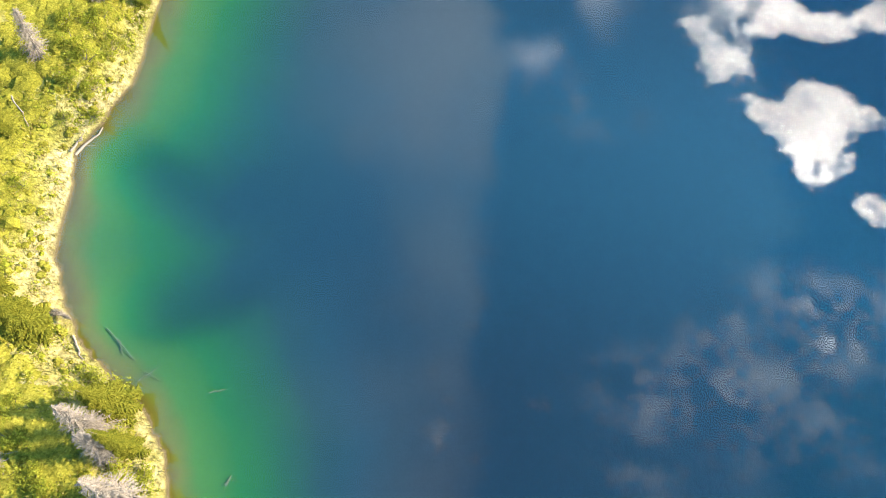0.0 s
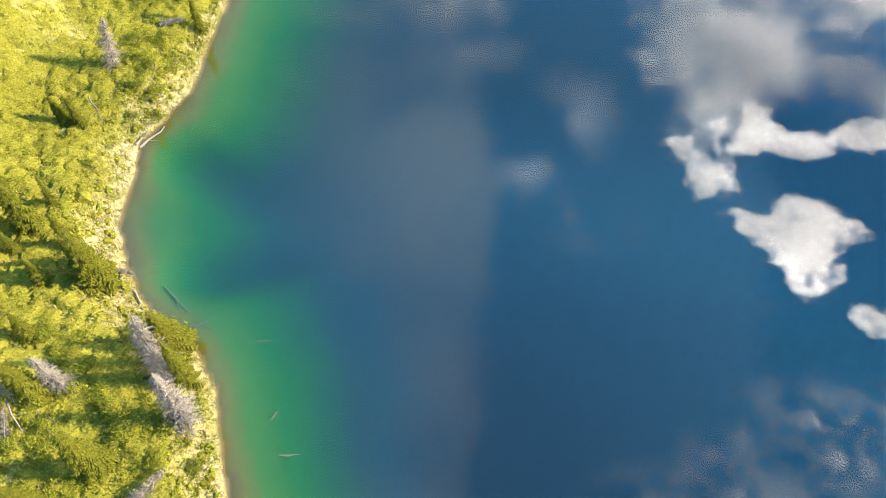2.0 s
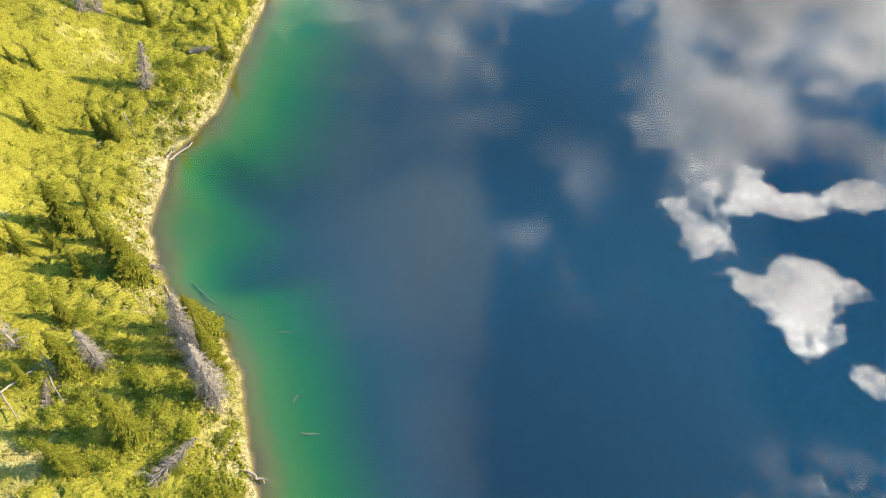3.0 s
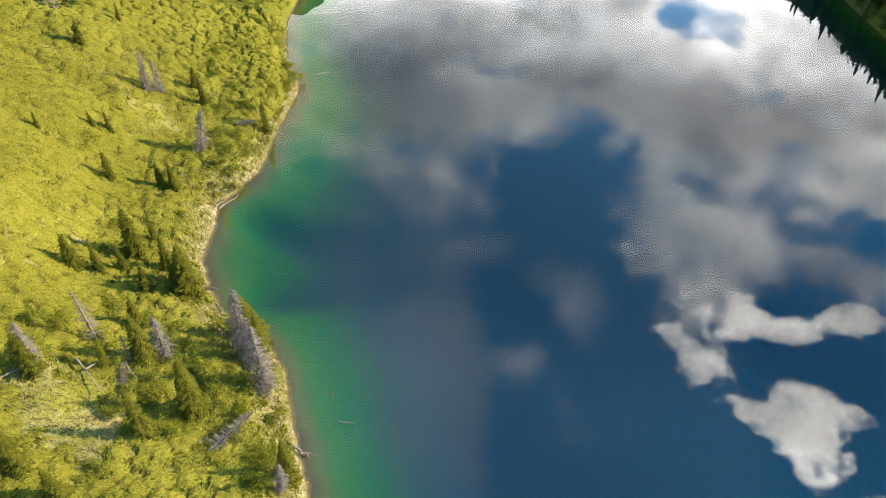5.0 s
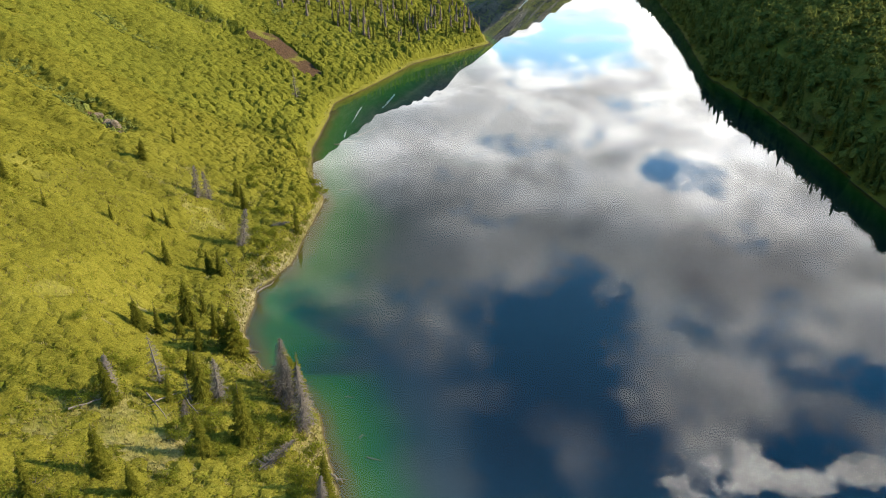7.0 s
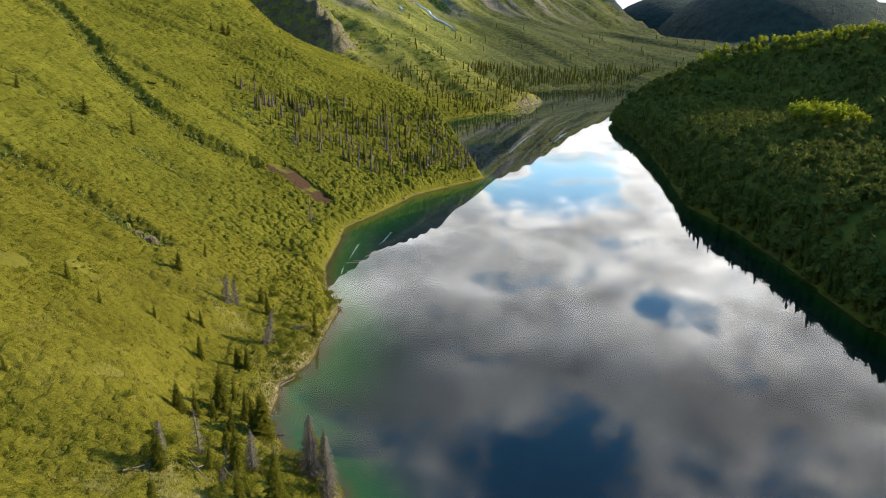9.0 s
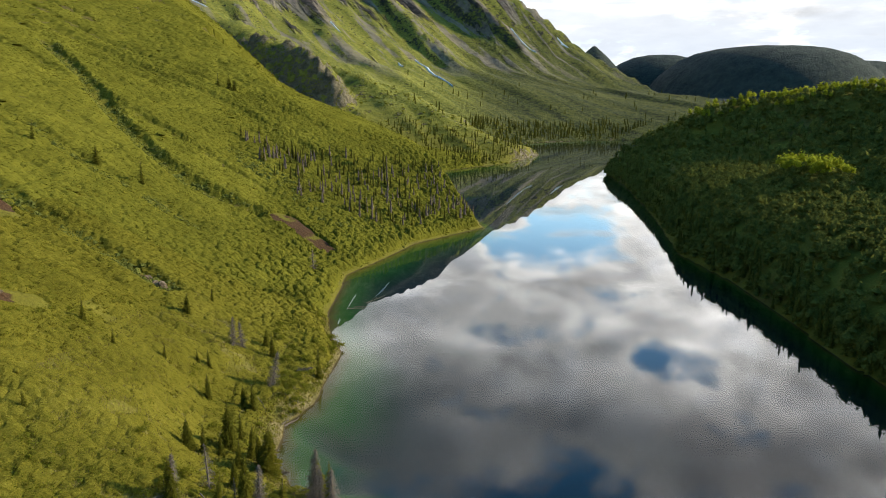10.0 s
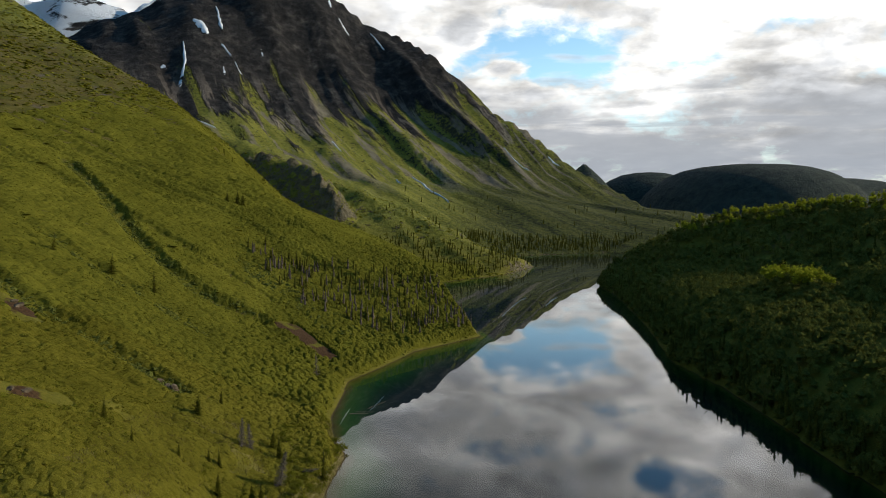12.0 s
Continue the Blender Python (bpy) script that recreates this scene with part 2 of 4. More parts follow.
def along(p, line):
    """Distance of the places p to a line, the line's third value at the nearest spot, and the side (positive: left of its run)."""
    best, val, side = np.full(len(p), 1e9), np.zeros(len(p)), np.ones(len(p))
    for a, b in zip(line[:-1], line[1:]):
        a2, b2 = np.array(a[:2], float), np.array(b[:2], float)
        e = b2 - a2
        t = np.clip(((p - a2) @ e) / (e @ e), 0, 1)
        q = p - (a2 + t[:, None] * e)
        d = np.hypot(q[:, 0], q[:, 1])
        near = d < best
        best = np.where(near, d, best)
        if len(a) > 2:
            val = np.where(near, a[2] + t * (b[2] - a[2]), val)
        side = np.where(near, np.sign(e[0] * q[:, 1] - e[1] * q[:, 0]), side)
    return best, val, side


def crest_height(p, line):
    """The line's height as felt at a distance: nearer stretches count more."""
    total, weight = np.zeros(len(p)), np.zeros(len(p))
    for a, b in zip(line[:-1], line[1:]):
        a, b = np.array(a, float), np.array(b, float)
        for t in np.arange(0, 1, min(0.5, 45 / np.hypot(*(b - a)[:2]))):
            q = a + t * (b - a)
            w = 1 / ((p[:, 0] - q[0]) ** 2 + (p[:, 1] - q[1]) ** 2 + 400.0) ** 2
            total, weight = total + w * q[2], weight + w
    return total / weight


def inside(p, ring):
    hit = np.zeros(len(p), bool)
    for (x0, y0), (x1, y1) in zip(ring, ring[1:] + ring[:1]):
        if y0 == y1:
            continue
        cross = (p[:, 1] > min(y0, y1)) & (p[:, 1] <= max(y0, y1))
        hit ^= cross & (p[:, 0] < x0 + (p[:, 1] - y0) / (y1 - y0) * (x1 - x0))
    return hit


def lattice(ix, iy, seed):
    h = (ix.astype(np.int64) * 374761393 + iy.astype(np.int64) * 668265263 + seed * 974634777) & 0x7FFFFFFF
    h = ((h ^ (h >> 13)) * 1274126177) & 0x7FFFFFFF
    return ((h ^ (h >> 16)) & 0xFFFF) / 65535.0


def value_noise(x, y, seed=0):
    ix, iy = np.floor(x), np.floor(y)
    fx, fy = x - ix, y - iy
    fx, fy = fx * fx * (3 - 2 * fx), fy * fy * (3 - 2 * fy)
    a, b = lattice(ix, iy, seed), lattice(ix + 1, iy, seed)
    c, d = lattice(ix, iy + 1, seed), lattice(ix + 1, iy + 1, seed)
    return (a * (1 - fx) + b * fx) * (1 - fy) + (c * (1 - fx) + d * fx) * fy


def fbm(x, y, size, octaves=4, seed=0, ridged=False):
    total, amp, norm = 0, 1.0, 0.0
    for k in range(octaves):
        v = value_noise(x / size, y / size, seed + k)
        total = total + amp * (1 - np.abs(2 * v - 1) if ridged else v)
        norm, amp, size = norm + amp, amp * 0.5, size * 0.5
    return total / norm - 0.5


def blend_max(a, b, k):
    h = np.clip(0.5 + 0.5 * (a - b) / k, 0, 1)
    return b * (1 - h) + a * h + k * h * (1 - h)


def step(x, lo, hi):
    t = np.clip((x - lo) / (hi - lo), 0, 1)
    return t * t * (3 - 2 * t)


LAKE = WEST_SHORE + NORTH_SHORE + EAST_SHORE


def shore_offset(p):
    """Metres inland (negative: out on the lake)."""
    d = along(p, LAKE + LAKE[:1])[0]
    d = np.where(inside(p, LAKE), -d, d)
    return d + 0.9 * fbm(p[:, 0], p[:, 1], 4.0, 3, 5) * step(np.abs(d), 30, 0)


def shelf_distance(p):
    """Smooth distance from the western shore, with no creases where two banks meet."""
    total = np.zeros(len(p))
    for a, b in zip(WEST_SHORE[1:-1], WEST_SHORE[2:]):
        n = max(1, int(math.dist(a, b) / 2.5))
        for k in range(n):
            q = np.array(a) + (k + 0.5) / n * (np.array(b) - np.array(a))
            total += math.dist(a, b) / n / (((p - q) ** 2).sum(1) + 0.4) ** 2
    return (total * 2 / math.pi) ** (-1 / 3)


def gully_mask(p):
    """1 in the shallow gullies that run down the valley side."""
    lane = p[:, 0] * 0.34 + p[:, 1] * 0.94 + 5 * fbm(p[:, 0], p[:, 1], 40, 3, 27)
    return step(fbm(lane, p[:, 0] * 0.06, 30, 2, 23, True), 0.16, 0.40)


def height(p):
    x, y = p[:, 0], p[:, 1]
    off = shore_offset(p)
    land = np.maximum(off, 0)
    # western valley side up to the spur that ends at the point
    d_west = along(p, WEST_SHORE)[0]
    d_east = along(p, EAST_SHORE)[0]
    d_back = np.minimum(d_west, along(p, WEST_SHORE[-1:] + NORTH_SHORE)[0])
    steep = 0.46 + (0.29 * step(d_west, 8, 22) - 0.04) * step(y, 24, 2) * step(y, -46, -24) * step(d_west, 90, 35) - 0.05 * step(y, -20, -34)
    steep = steep * (1 - 0.10 * step(d_west, 90, 230))
    front = steep * d_west - 1.2 * step(d_west, 0, 12) + 5.0 * fbm(x + 0.35 * y, y, 46, 4, 11) * step(d_west, 4, 50) + 1.6 * fbm(x, y, 9, 3, 17) * step(d_west, 2, 14)
    # shallow gullies that run straight downhill
    for line, deep, w in GULLIES:
        front = front - deep * step(along(p, line)[0], w, 0.2 * w)
    front = front - 1.6 * gully_mask(p) * step(d_west, 25, 60)
    c, zc, side = along(p, SPUR)
    crest = np.where(side > 0, zc + 0.36 * c + 0.9 * np.maximum(c - 60, 0), zc - 0.95 * c)
    spur = -blend_max(-front, -crest, 6.0)
    # the great mountain behind, lofted from the shore to its ridge
    c, zr, side = along(p, MAIN_RIDGE)
    zr = crest_height(p, MAIN_RIDGE)
    u = land / (land + c + 1e-6)
    bend = 60 * fbm(x, y, 260, 3, 35)
    ribs = fbm(0.87 * x + 0.49 * y + bend, 0.13 * (0.49 * x - 0.87 * y), 170, 5, 31, True)
    rough = fbm(x, y, 70, 5, 37, True)
    loft = zr * (0.35 * u + 0.65 * u ** 1.5)
    rise = np.clip(loft / 150, 0, 1)
    rills = fbm(0.87 * x + 0.49 * y + bend, 0.06 * (0.49 * x - 0.87 * y), 56, 4, 33, True)
    peak = np.where(side < 0, loft, zr - 0.6 * c)
    peak = peak + rise * (95 * ribs * np.clip(c / 160, 0.12, 1) + 9 * rough + 26 * rills * np.clip(c / 120, 0.2, 1))
    c, zl, _ = along(p, LOW_SPUR)
    low = zl - 0.5 * c + 14 * fbm(x, y, 60, 4, 41) + 24 * fbm(x + 0.5 * y, 0.35 * (y - 0.5 * x), 62, 3, 47, True) * step(c, 4, 30)
    c, zk, side = along(p, CRAG)
    crag = zk - np.where(side < 0, 1.3, 0.62) * c + (10 + 12 * (side > 0)) * fbm(x, y, 46, 3, 43, True) + (5 + 9 * (side > 0)) * fbm(x, y, 15, 3, 45, True)
    west = blend_max(blend_max(peak, low, 14), blend_max(spur, crag, 5), 6)
    # eastern wooded hill
    c, zc, side = along(p, EAST_CREST)
    zc = crest_height(p, EAST_CREST)
    u = land / (land + c + 1e-6)
    hill = np.where(side > 0, zc - 0.10 * c, zc * u ** 0.95)
    hill = hill + 12 * fbm(x, y, 90, 3, 51) * step(land, 5, 60) + 5 * fbm(x, y, 30, 3, 53) * step(land, 5, 30)
    hill = np.maximum(hill, 24 * (1 - np.exp(-land / 17)))
    # knoll added to the wood so its trees clear the crest's shadow
    hill = hill + 5 * step(np.hypot((x - 178) / 16, (y - 160) / 34), 1.0, 0.3)
    east = step(d_back - d_east, -6, 6)
    ground = west * (1 - east) + hill * east
    # open valley and far hills to the north-east
    valley = 20 + 0.012 * np.maximum(y - 900, 0) + 44 * fbm(x, y, 320, 5, 61)
    away = step(x, 400, 560) * step(y, 560, 900)
    ground = ground * (1 - away) + np.minimum(valley, 0.3 * land) * away

    def far_hill(cx, cy, rx, ry, top, flat, seed):
        r = np.sqrt(((x - cx) / rx) ** 2 + ((y - cy) / ry) ** 2)
        return (top + 26 * fbm(x, y, 420, 5, seed)) * np.clip(1 - r ** flat, 0, 1) ** 0.8

    for h in (far_hill(1080, 3420, 330, 500, 226, 2.6, 71), far_hill(1235, 2620, 425, 600, 222, 3.4, 73), far_hill(1620, 2700, 420, 500, 178, 2.4, 79), far_hill(707, 3200, 190, 500, 262, 1.1, 75), far_hill(2300, 2900, 800, 700, 120, 2, 77)):
        ground = np.maximum(ground, h)
    # snowy range on the north-western skyline
    c, zs, _ = along(p, [(-3400, 3200, 1200), (-2480, 3370, 1210), (-2030, 3380, 1000), (-1770, 3380, 1085), (-1520, 3380, 990), (-1400, 3380, 1080), (-1100, 3450, 800), (-800, 3500, 520)])
    ground = np.maximum(ground, zs - 0.75 * c + 180 * fbm(x, y, 500, 6, 81, True))
    # low bank, then the bed: a shelf that breaks off into deep water
    bank = 0.10 + 0.35 * step(land, 0.0, 1.2)
    ground = np.where(off > 0, np.maximum(ground * step(land, 0, 5) + bank, bank), 0)
    sea = np.maximum(-off, 0)
    # darker troughs in the shelf
    cut = 0
    for line in ([(2, -0.5), (14, -4), (30, 3)], [(9, -18.5), (17, -13), (34, 2)]):
        dl, _, _ = along(p, line)
        cut = cut + 2.8 * step(dl, 5.5, 0.0) * step(sea, 0.5, 7)
    wide = 1.0 - 0.20 * step(y, -16, -36) + 0.25 * fbm(x, y, 14, 3, 91) - 0.25 * step(y, 30, 90)
    s = np.minimum(sea, shelf_distance(p)) / wide
    bed = 0.12 + 0.13 * s + 0.032 * s ** 2 + cut + 0.10 * fbm(x, y, 2.2, 3, 95) + 8 * step(x, 60, 100)
    floor = 7.6 + 2.6 * step(y, 2, -26)
    bed = floor * (1 - np.exp(-bed / floor))
    return np.where(off > 0, ground, -np.minimum(np.maximum(bed, 0.02), 30.0))


def ground_z(x, y):
    return float(height(np.array([[x, y]], float))[0])


# ---- materials ----
def surface(name):
    m = bpy.data.materials.new(name)
    m.use_nodes = True
    return m, Nodes(m.node_tree)


def finish(m, n, colour, rough=0.85, bump=None, bump_size=0.1, strength=0.6, spec=0.2):
    ins = {"Base Color": colour, "Roughness": rough, "Specular IOR Level": spec}
    if bump is not None:
        ins["Normal"] = n.add("ShaderNodeBump", {"Height": bump, "Strength": strength, "Distance": bump_size}).outputs[0]
    n.add("ShaderNodeOutputMaterial", {0: n.add("ShaderNodeBsdfPrincipled", ins).outputs[0]})
    return m


def leaf_material(name, dark, mid, light, through=0.3, patch=0.08, grain=4.0):
    """Leaves: colour by leaf, by plant and by stand, some light through the blade."""
    m, n = surface(name)
    isle = n.add("ShaderNodeNewGeometry").outputs["Random Per Island"]
    p = n.place()
    stand = n.noise(p, patch, 3.0)
    plant = n.noise(p, 0.9, 2.0)
    slope = n.noise(p, patch * 0.22, 4.0, 0.6)
    f = n.math("ADD", n.math("MULTIPLY", isle, 0.20), n.math("ADD", n.math("MULTIPLY", stand, 0.5), n.math("ADD", n.math("MULTIPLY", slope, 0.55), n.math("MULTIPLY", plant, 0.4))))
    leafy = n.noise(p, grain * 0.8, 4.0, 0.75)
    c = n.ramp(n.math("MULTIPLY_ADD", n.math("SUBTRACT", leafy, 0.5), 1.7, n.math("SUBTRACT", f, 0.38)), [(0.12, dark), (0.5, mid), (0.88, light)])
    rough = n.add("ShaderNodeBump", {"Height": leafy, "Strength": 0.9, "Distance": 0.8 / grain}).outputs[0]
    d = n.add("ShaderNodeBsdfDiffuse", {"Color": c, "Normal": rough}).outputs[0]
    t = n.add("ShaderNodeBsdfTranslucent", {"Color": c}).outputs[0]
    s = n.add("ShaderNodeMixShader", {0: through, 1: d, 2: t}).outputs[0]
    n.add("ShaderNodeOutputMaterial", {0: s})
    return m


SHRUB = leaf_material("shrub_leaf", (0.100, 0.100, 0.015), (0.215, 0.206, 0.027), (0.345, 0.312, 0.050), 0.42, grain=6.0)
CARPET = leaf_material("dwarf_birch_leaf", (0.098, 0.091, 0.013), (0.198, 0.181, 0.023), (0.325, 0.284, 0.050), 0.42, 0.12, 7.0)
GRASS = leaf_material("dry_grass", (0.13, 0.11, 0.028), (0.22, 0.185, 0.06), (0.31, 0.265, 0.11), 0.3, 0.15)
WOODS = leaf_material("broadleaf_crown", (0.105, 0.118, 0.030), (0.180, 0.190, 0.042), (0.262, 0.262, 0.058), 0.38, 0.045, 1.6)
NEEDLE = leaf_material("spruce_needle", (0.058, 0.062, 0.008), (0.105, 0.104, 0.013), (0.185, 0.165, 0.022), 0.35, 0.05)
DARK_NEEDLE = leaf_material("old_spruce_needle", (0.055, 0.058, 0.012), (0.112, 0.110, 0.020), (0.190, 0.172, 0.032), 0.3, 0.05)
# far lighter than the other crowns: sunlight is painted into this leaf colour
SUN_PAINTED_ASPEN = leaf_material("aspen_leaf_painted_sun", (0.20, 0.23, 0.02), (0.34, 0.37, 0.034), (0.46, 0.46, 0.055), 0.65, 0.1)
ALDER = leaf_material("alder_leaf", (0.115, 0.118, 0.014), (0.185, 0.192, 0.020), (0.310, 0.298, 0.042), 0.35, 0.1)


def bark_material(name, a, b):
    m, n = surface(name)
    p = n.scaled(n.place(), (1, 1, 0.35))
    f = n.noise(p, 14.0, 5.0)
    return finish(m, n, n.mix(f, (*a, 1), (*b, 1)), 0.9, n.noise(p, 30.0, 4.0), 0.02)


BARK = bark_material("spruce_bark", (0.07, 0.055, 0.04), (0.17, 0.14, 0.11))
DEAD_TWIG = bark_material("dead_spruce_twigs", (0.085, 0.063, 0.048), (0.185, 0.143, 0.113))
GREY_WOOD = bark_material("weathered_wood", (0.100, 0.080, 0.062), (0.220, 0.180, 0.145))
SUNK_WOOD = bark_material("waterlogged_wood", (0.035, 0.04, 0.02), (0.09, 0.09, 0.045))


def rock_material():
    m, n = surface("crag_rock")
    p = n.place()
    f = n.noise(p, 0.5, 7.0, 0.65)
    return finish(m, n, n.ramp(f, [(0.3, (0.045, 0.032, 0.020)), (0.5, (0.120, 0.088, 0.056)), (0.7, (0.24, 0.185, 0.125))]), 0.9, f, 0.6, 0.9)


ROCK = rock_material()


def snow_material():
    m, n = surface("old_snow")
    f = n.noise(n.place(), 0.15, 5.0)
    return finish(m, n, n.mix(f, (0.66, 0.69, 0.74, 1), (0.86, 0.87, 0.89, 1)), 0.6, f, 0.5)


SNOW = snow_material()


def ground_material():
    m, n = surface("ground")
    g = n.add("ShaderNodeNewGeometry")
    p = g.outputs["Position"]
    xyz = n.add("ShaderNodeSeparateXYZ", {0: p})
    z = xyz.outputs[2]
    lean = n.add("ShaderNodeSeparateXYZ", {0: g.outputs["True Normal"]}).outputs[2]
    def downhill(wide, long):
        """Coordinates stretched along the mountain's fall line."""
        a = n.add("ShaderNodeVectorMath", {0: p, 1: (0.87 * wide, 0.49 * wide, 0.0)}, operation="DOT_PRODUCT").outputs["Value"]
        b = n.add("ShaderNodeVectorMath", {0: p, 1: (0.49 * long, -0.87 * long, 0.0)}, operation="DOT_PRODUCT").outputs["Value"]
        return n.add("ShaderNodeCombineXYZ", {0: a, 1: b}).outputs[0]

    broad, mid, fine = n.noise(p, 0.018, 5.0, 0.6), n.noise(p, 0.16, 5.0, 0.6), n.noise(p, 1.6, 5.0, 0.65)
    tiny = n.noise(p, 9.0, 3.0, 0.6)
    f = n.math("ADD", n.math("MULTIPLY", mid, 0.55), n.math("MULTIPLY", fine, 0.45))
    # slope meadow: sedge, moss, dwarf willow
    green = n.ramp(f, [(0.30, (0.080, 0.076, 0.011)), (0.45, (0.130, 0.118, 0.015)), (0.58, (0.172, 0.152, 0.020)), (0.72, (0.215, 0.178, 0.036))])
    brown = n.ramp(f, [(0.35, (0.085, 0.062, 0.030)), (0.6, (0.190, 0.145, 0.062))])
    soil = n.mix(n.math("MULTIPLY", n.span(broad, 0.54, 0.66), 0.35), green, brown)
    # drier turf, heather and rock ledges high on the spur
    upper = n.math("MULTIPLY", n.span(z, 62.0, 115.0), n.span(xyz.outputs[1], 800.0, 640.0))
    dryness = n.span(n.noise(n.scaled(p, (0.05, 0.05, 0.10)), 1.0, 7.0, 0.68, 0.5), 0.40, 0.60)
    turf = n.mix(dryness, n.ramp(f, [(0.35, (0.050, 0.047, 0.010)), (0.6, (0.115, 0.107, 0.017))]), n.ramp(f, [(0.35, (0.066, 0.050, 0.014)), (0.6, (0.145, 0.116, 0.030))]))
    soil = n.mix(upper, soil, turf)
    ledge = n.span(n.noise(n.scaled(p, (0.035, 0.035, 0.14)), 1.0, 7.0, 0.7, 0.8), 0.585, 0.63)
    soil = n.mix(n.math("MULTIPLY", ledge, upper), soil, n.ramp(fine, [(0.35, (0.050, 0.040, 0.030)), (0.65, (0.17, 0.14, 0.11))]))
    # low scrub on the mountain's foot, in strips down the fall line
    beyond = n.span(xyz.outputs[1], 470.0, 600.0)
    fall = downhill(0.05, 0.005)
    bush = n.math("ADD", n.math("MULTIPLY", n.noise(p, 0.20, 6.0, 0.72), 0.6), n.math("MULTIPLY", n.noise(fall, 1.0, 5.0, 0.6, 0.3), 0.4))
    heath = n.ramp(bush, [(0.36, (0.070, 0.078, 0.016)), (0.46, (0.150, 0.155, 0.026)), (0.55, (0.225, 0.215, 0.036)), (0.66, (0.290, 0.250, 0.060))])
    soil = n.mix(beyond, soil, heath)
    # wood floor at the head of the lake, with shade painted into its colour
    lake_head_shade = n.math("MULTIPLY", n.math("MULTIPLY", n.span(xyz.outputs[0], -20.0, 130.0), n.span(xyz.outputs[1], 520.0, 660.0)), n.span(z, 300.0, 60.0))
    soil = n.mix(n.math("MULTIPLY", lake_head_shade, n.span(bush, 0.36, 0.58, 1.0, 0.72)), soil, n.ramp(bush, [(0.40, (0.020, 0.026, 0.010)), (0.60, (0.060, 0.066, 0.018))]))
    # raw earth where the slope has slipped
    for cx, cy, cz, r in ((-25.0, 128.0, 11.0, 11.0), (-14.0, 120.0, 8.0, 7.0), (-43.0, -12.0, 28.0, 3.0), (-79.0, 46.0, 35.0, 4.5), (-37.5, 37.0, 17.0, 3.2), (-42.0, 39.5, 19.0, 2.6)):
        away = n.add("ShaderNodeVectorMath", {0: p, 1: (cx, cy, cz)}, operation="DISTANCE").outputs["Value"]
        slip = n.span(n.math("MULTIPLY_ADD", n.math("SUBTRACT", mid, 0.5), -4.0 * r, away), r * 1.15, r * 0.75)
        soil = n.mix(slip, soil, n.ramp(fine, [(0.35, (0.034, 0.017, 0.008)), (0.65, (0.100, 0.056, 0.028))]))
    # pale dead grass on the bank
    dry = n.ramp(fine, [(0.3, (0.12, 0.095, 0.038)), (0.5, (0.23, 0.185, 0.085)), (0.7, (0.35, 0.295, 0.16))])
    near = n.math("MULTIPLY", n.span(xyz.outputs[0], 60.0, 40.0), n.span(xyz.outputs[1], 60.0, 40.0))
    bankness = n.math("MULTIPLY", n.math("MULTIPLY", near, n.span(z, 2.2, 0.6)), n.span(mid, 0.36, 0.6, 0.15, 1.0))
    soil = n.mix(bankness, soil, dry)
    # bleached sedge in the openings of the lower slope
    sedge = n.math("MULTIPLY", n.math("MULTIPLY", near, n.span(z, 17.0, 5.0)), n.span(n.noise(p, 0.22, 5.0, 0.62), 0.44, 0.60, 0.0, 0.5))
    soil = n.mix(sedge, soil, dry)
    # mountain rock and scree take over upwards and where it is steep
    across = downhill(0.022, 0.0028)
    strip = n.noise(across, 1.0, 6.0, 0.62, 0.4)
    crags = n.noise(p, 0.03, 8.0, 0.7)
    cracks = n.noise(p, 0.12, 8.0, 0.72)
    high = n.math("ADD", n.span(z, 130.0, 420.0, 0.0, 1.0, False), n.math("MULTIPLY", n.math("SUBTRACT", strip, 0.5), 2.8))
    high = n.math("SUBTRACT", high, n.span(xyz.outputs[0], -60.0, 240.0, 0.0, 0.28))
    rocky = n.math("MULTIPLY", n.span(high, 0.30, 0.52), n.span(xyz.outputs[1], 640.0, 900.0))
    sheer = n.math("MULTIPLY", n.math("MULTIPLY", n.span(n.math("MULTIPLY_ADD", n.math("SUBTRACT", cracks, 0.5), 2.6, lean), 0.66, 0.56), n.span(xyz.outputs[1], 430.0, 520.0)), n.span(xyz.outputs[0], 520.0, 400.0))
    # upper mountain rock, darkened: cloud shadow is put into its colour
    rock = n.ramp(crags, [(0.30, (0.014, 0.014, 0.015)), (0.5, (0.034, 0.031, 0.030)), (0.62, (0.075, 0.066, 0.060)), (0.76, (0.16, 0.14, 0.125))])
    brow = n.ramp(cracks, [(0.32, (0.050, 0.042, 0.030)), (0.46, (0.140, 0.115, 0.086)), (0.56, (0.23, 0.19, 0.145)), (0.70, (0.34, 0.29, 0.23))])
    rock = n.mix(n.span(xyz.outputs[1], 720.0, 860.0), brow, rock)
    soil = n.mix(n.math("MAXIMUM", rocky, n.math("MULTIPLY", sheer, 0.85)), soil, rock)
    # tongues of pale scree below the crags
    scree = n.math("MULTIPLY", n.span(n.noise(across, 1.7, 5.0, 0.6, 0.6), 0.515, 0.575), n.math("MULTIPLY", n.span(z, 60.0, 120.0), n.span(z, 380.0, 260.0)))
    scree = n.math("MULTIPLY", scree, n.span(xyz.outputs[1], 720.0, 900.0))
    soil = n.mix(n.math("MULTIPLY", scree, 0.8), soil, n.ramp(crags, [(0.35, (0.13, 0.105, 0.085)), (0.65, (0.25, 0.21, 0.175))]))
    # heath on the far hills, with bluish distance haze put into its colour
    far = n.math("MULTIPLY", n.span(xyz.outputs[0], 500.0, 760.0), n.span(xyz.outputs[1], 1700.0, 2100.0))
    soil = n.mix(far, soil, n.ramp(crags, [(0.3, (0.022, 0.032, 0.030)), (0.7, (0.060, 0.072, 0.058))]))
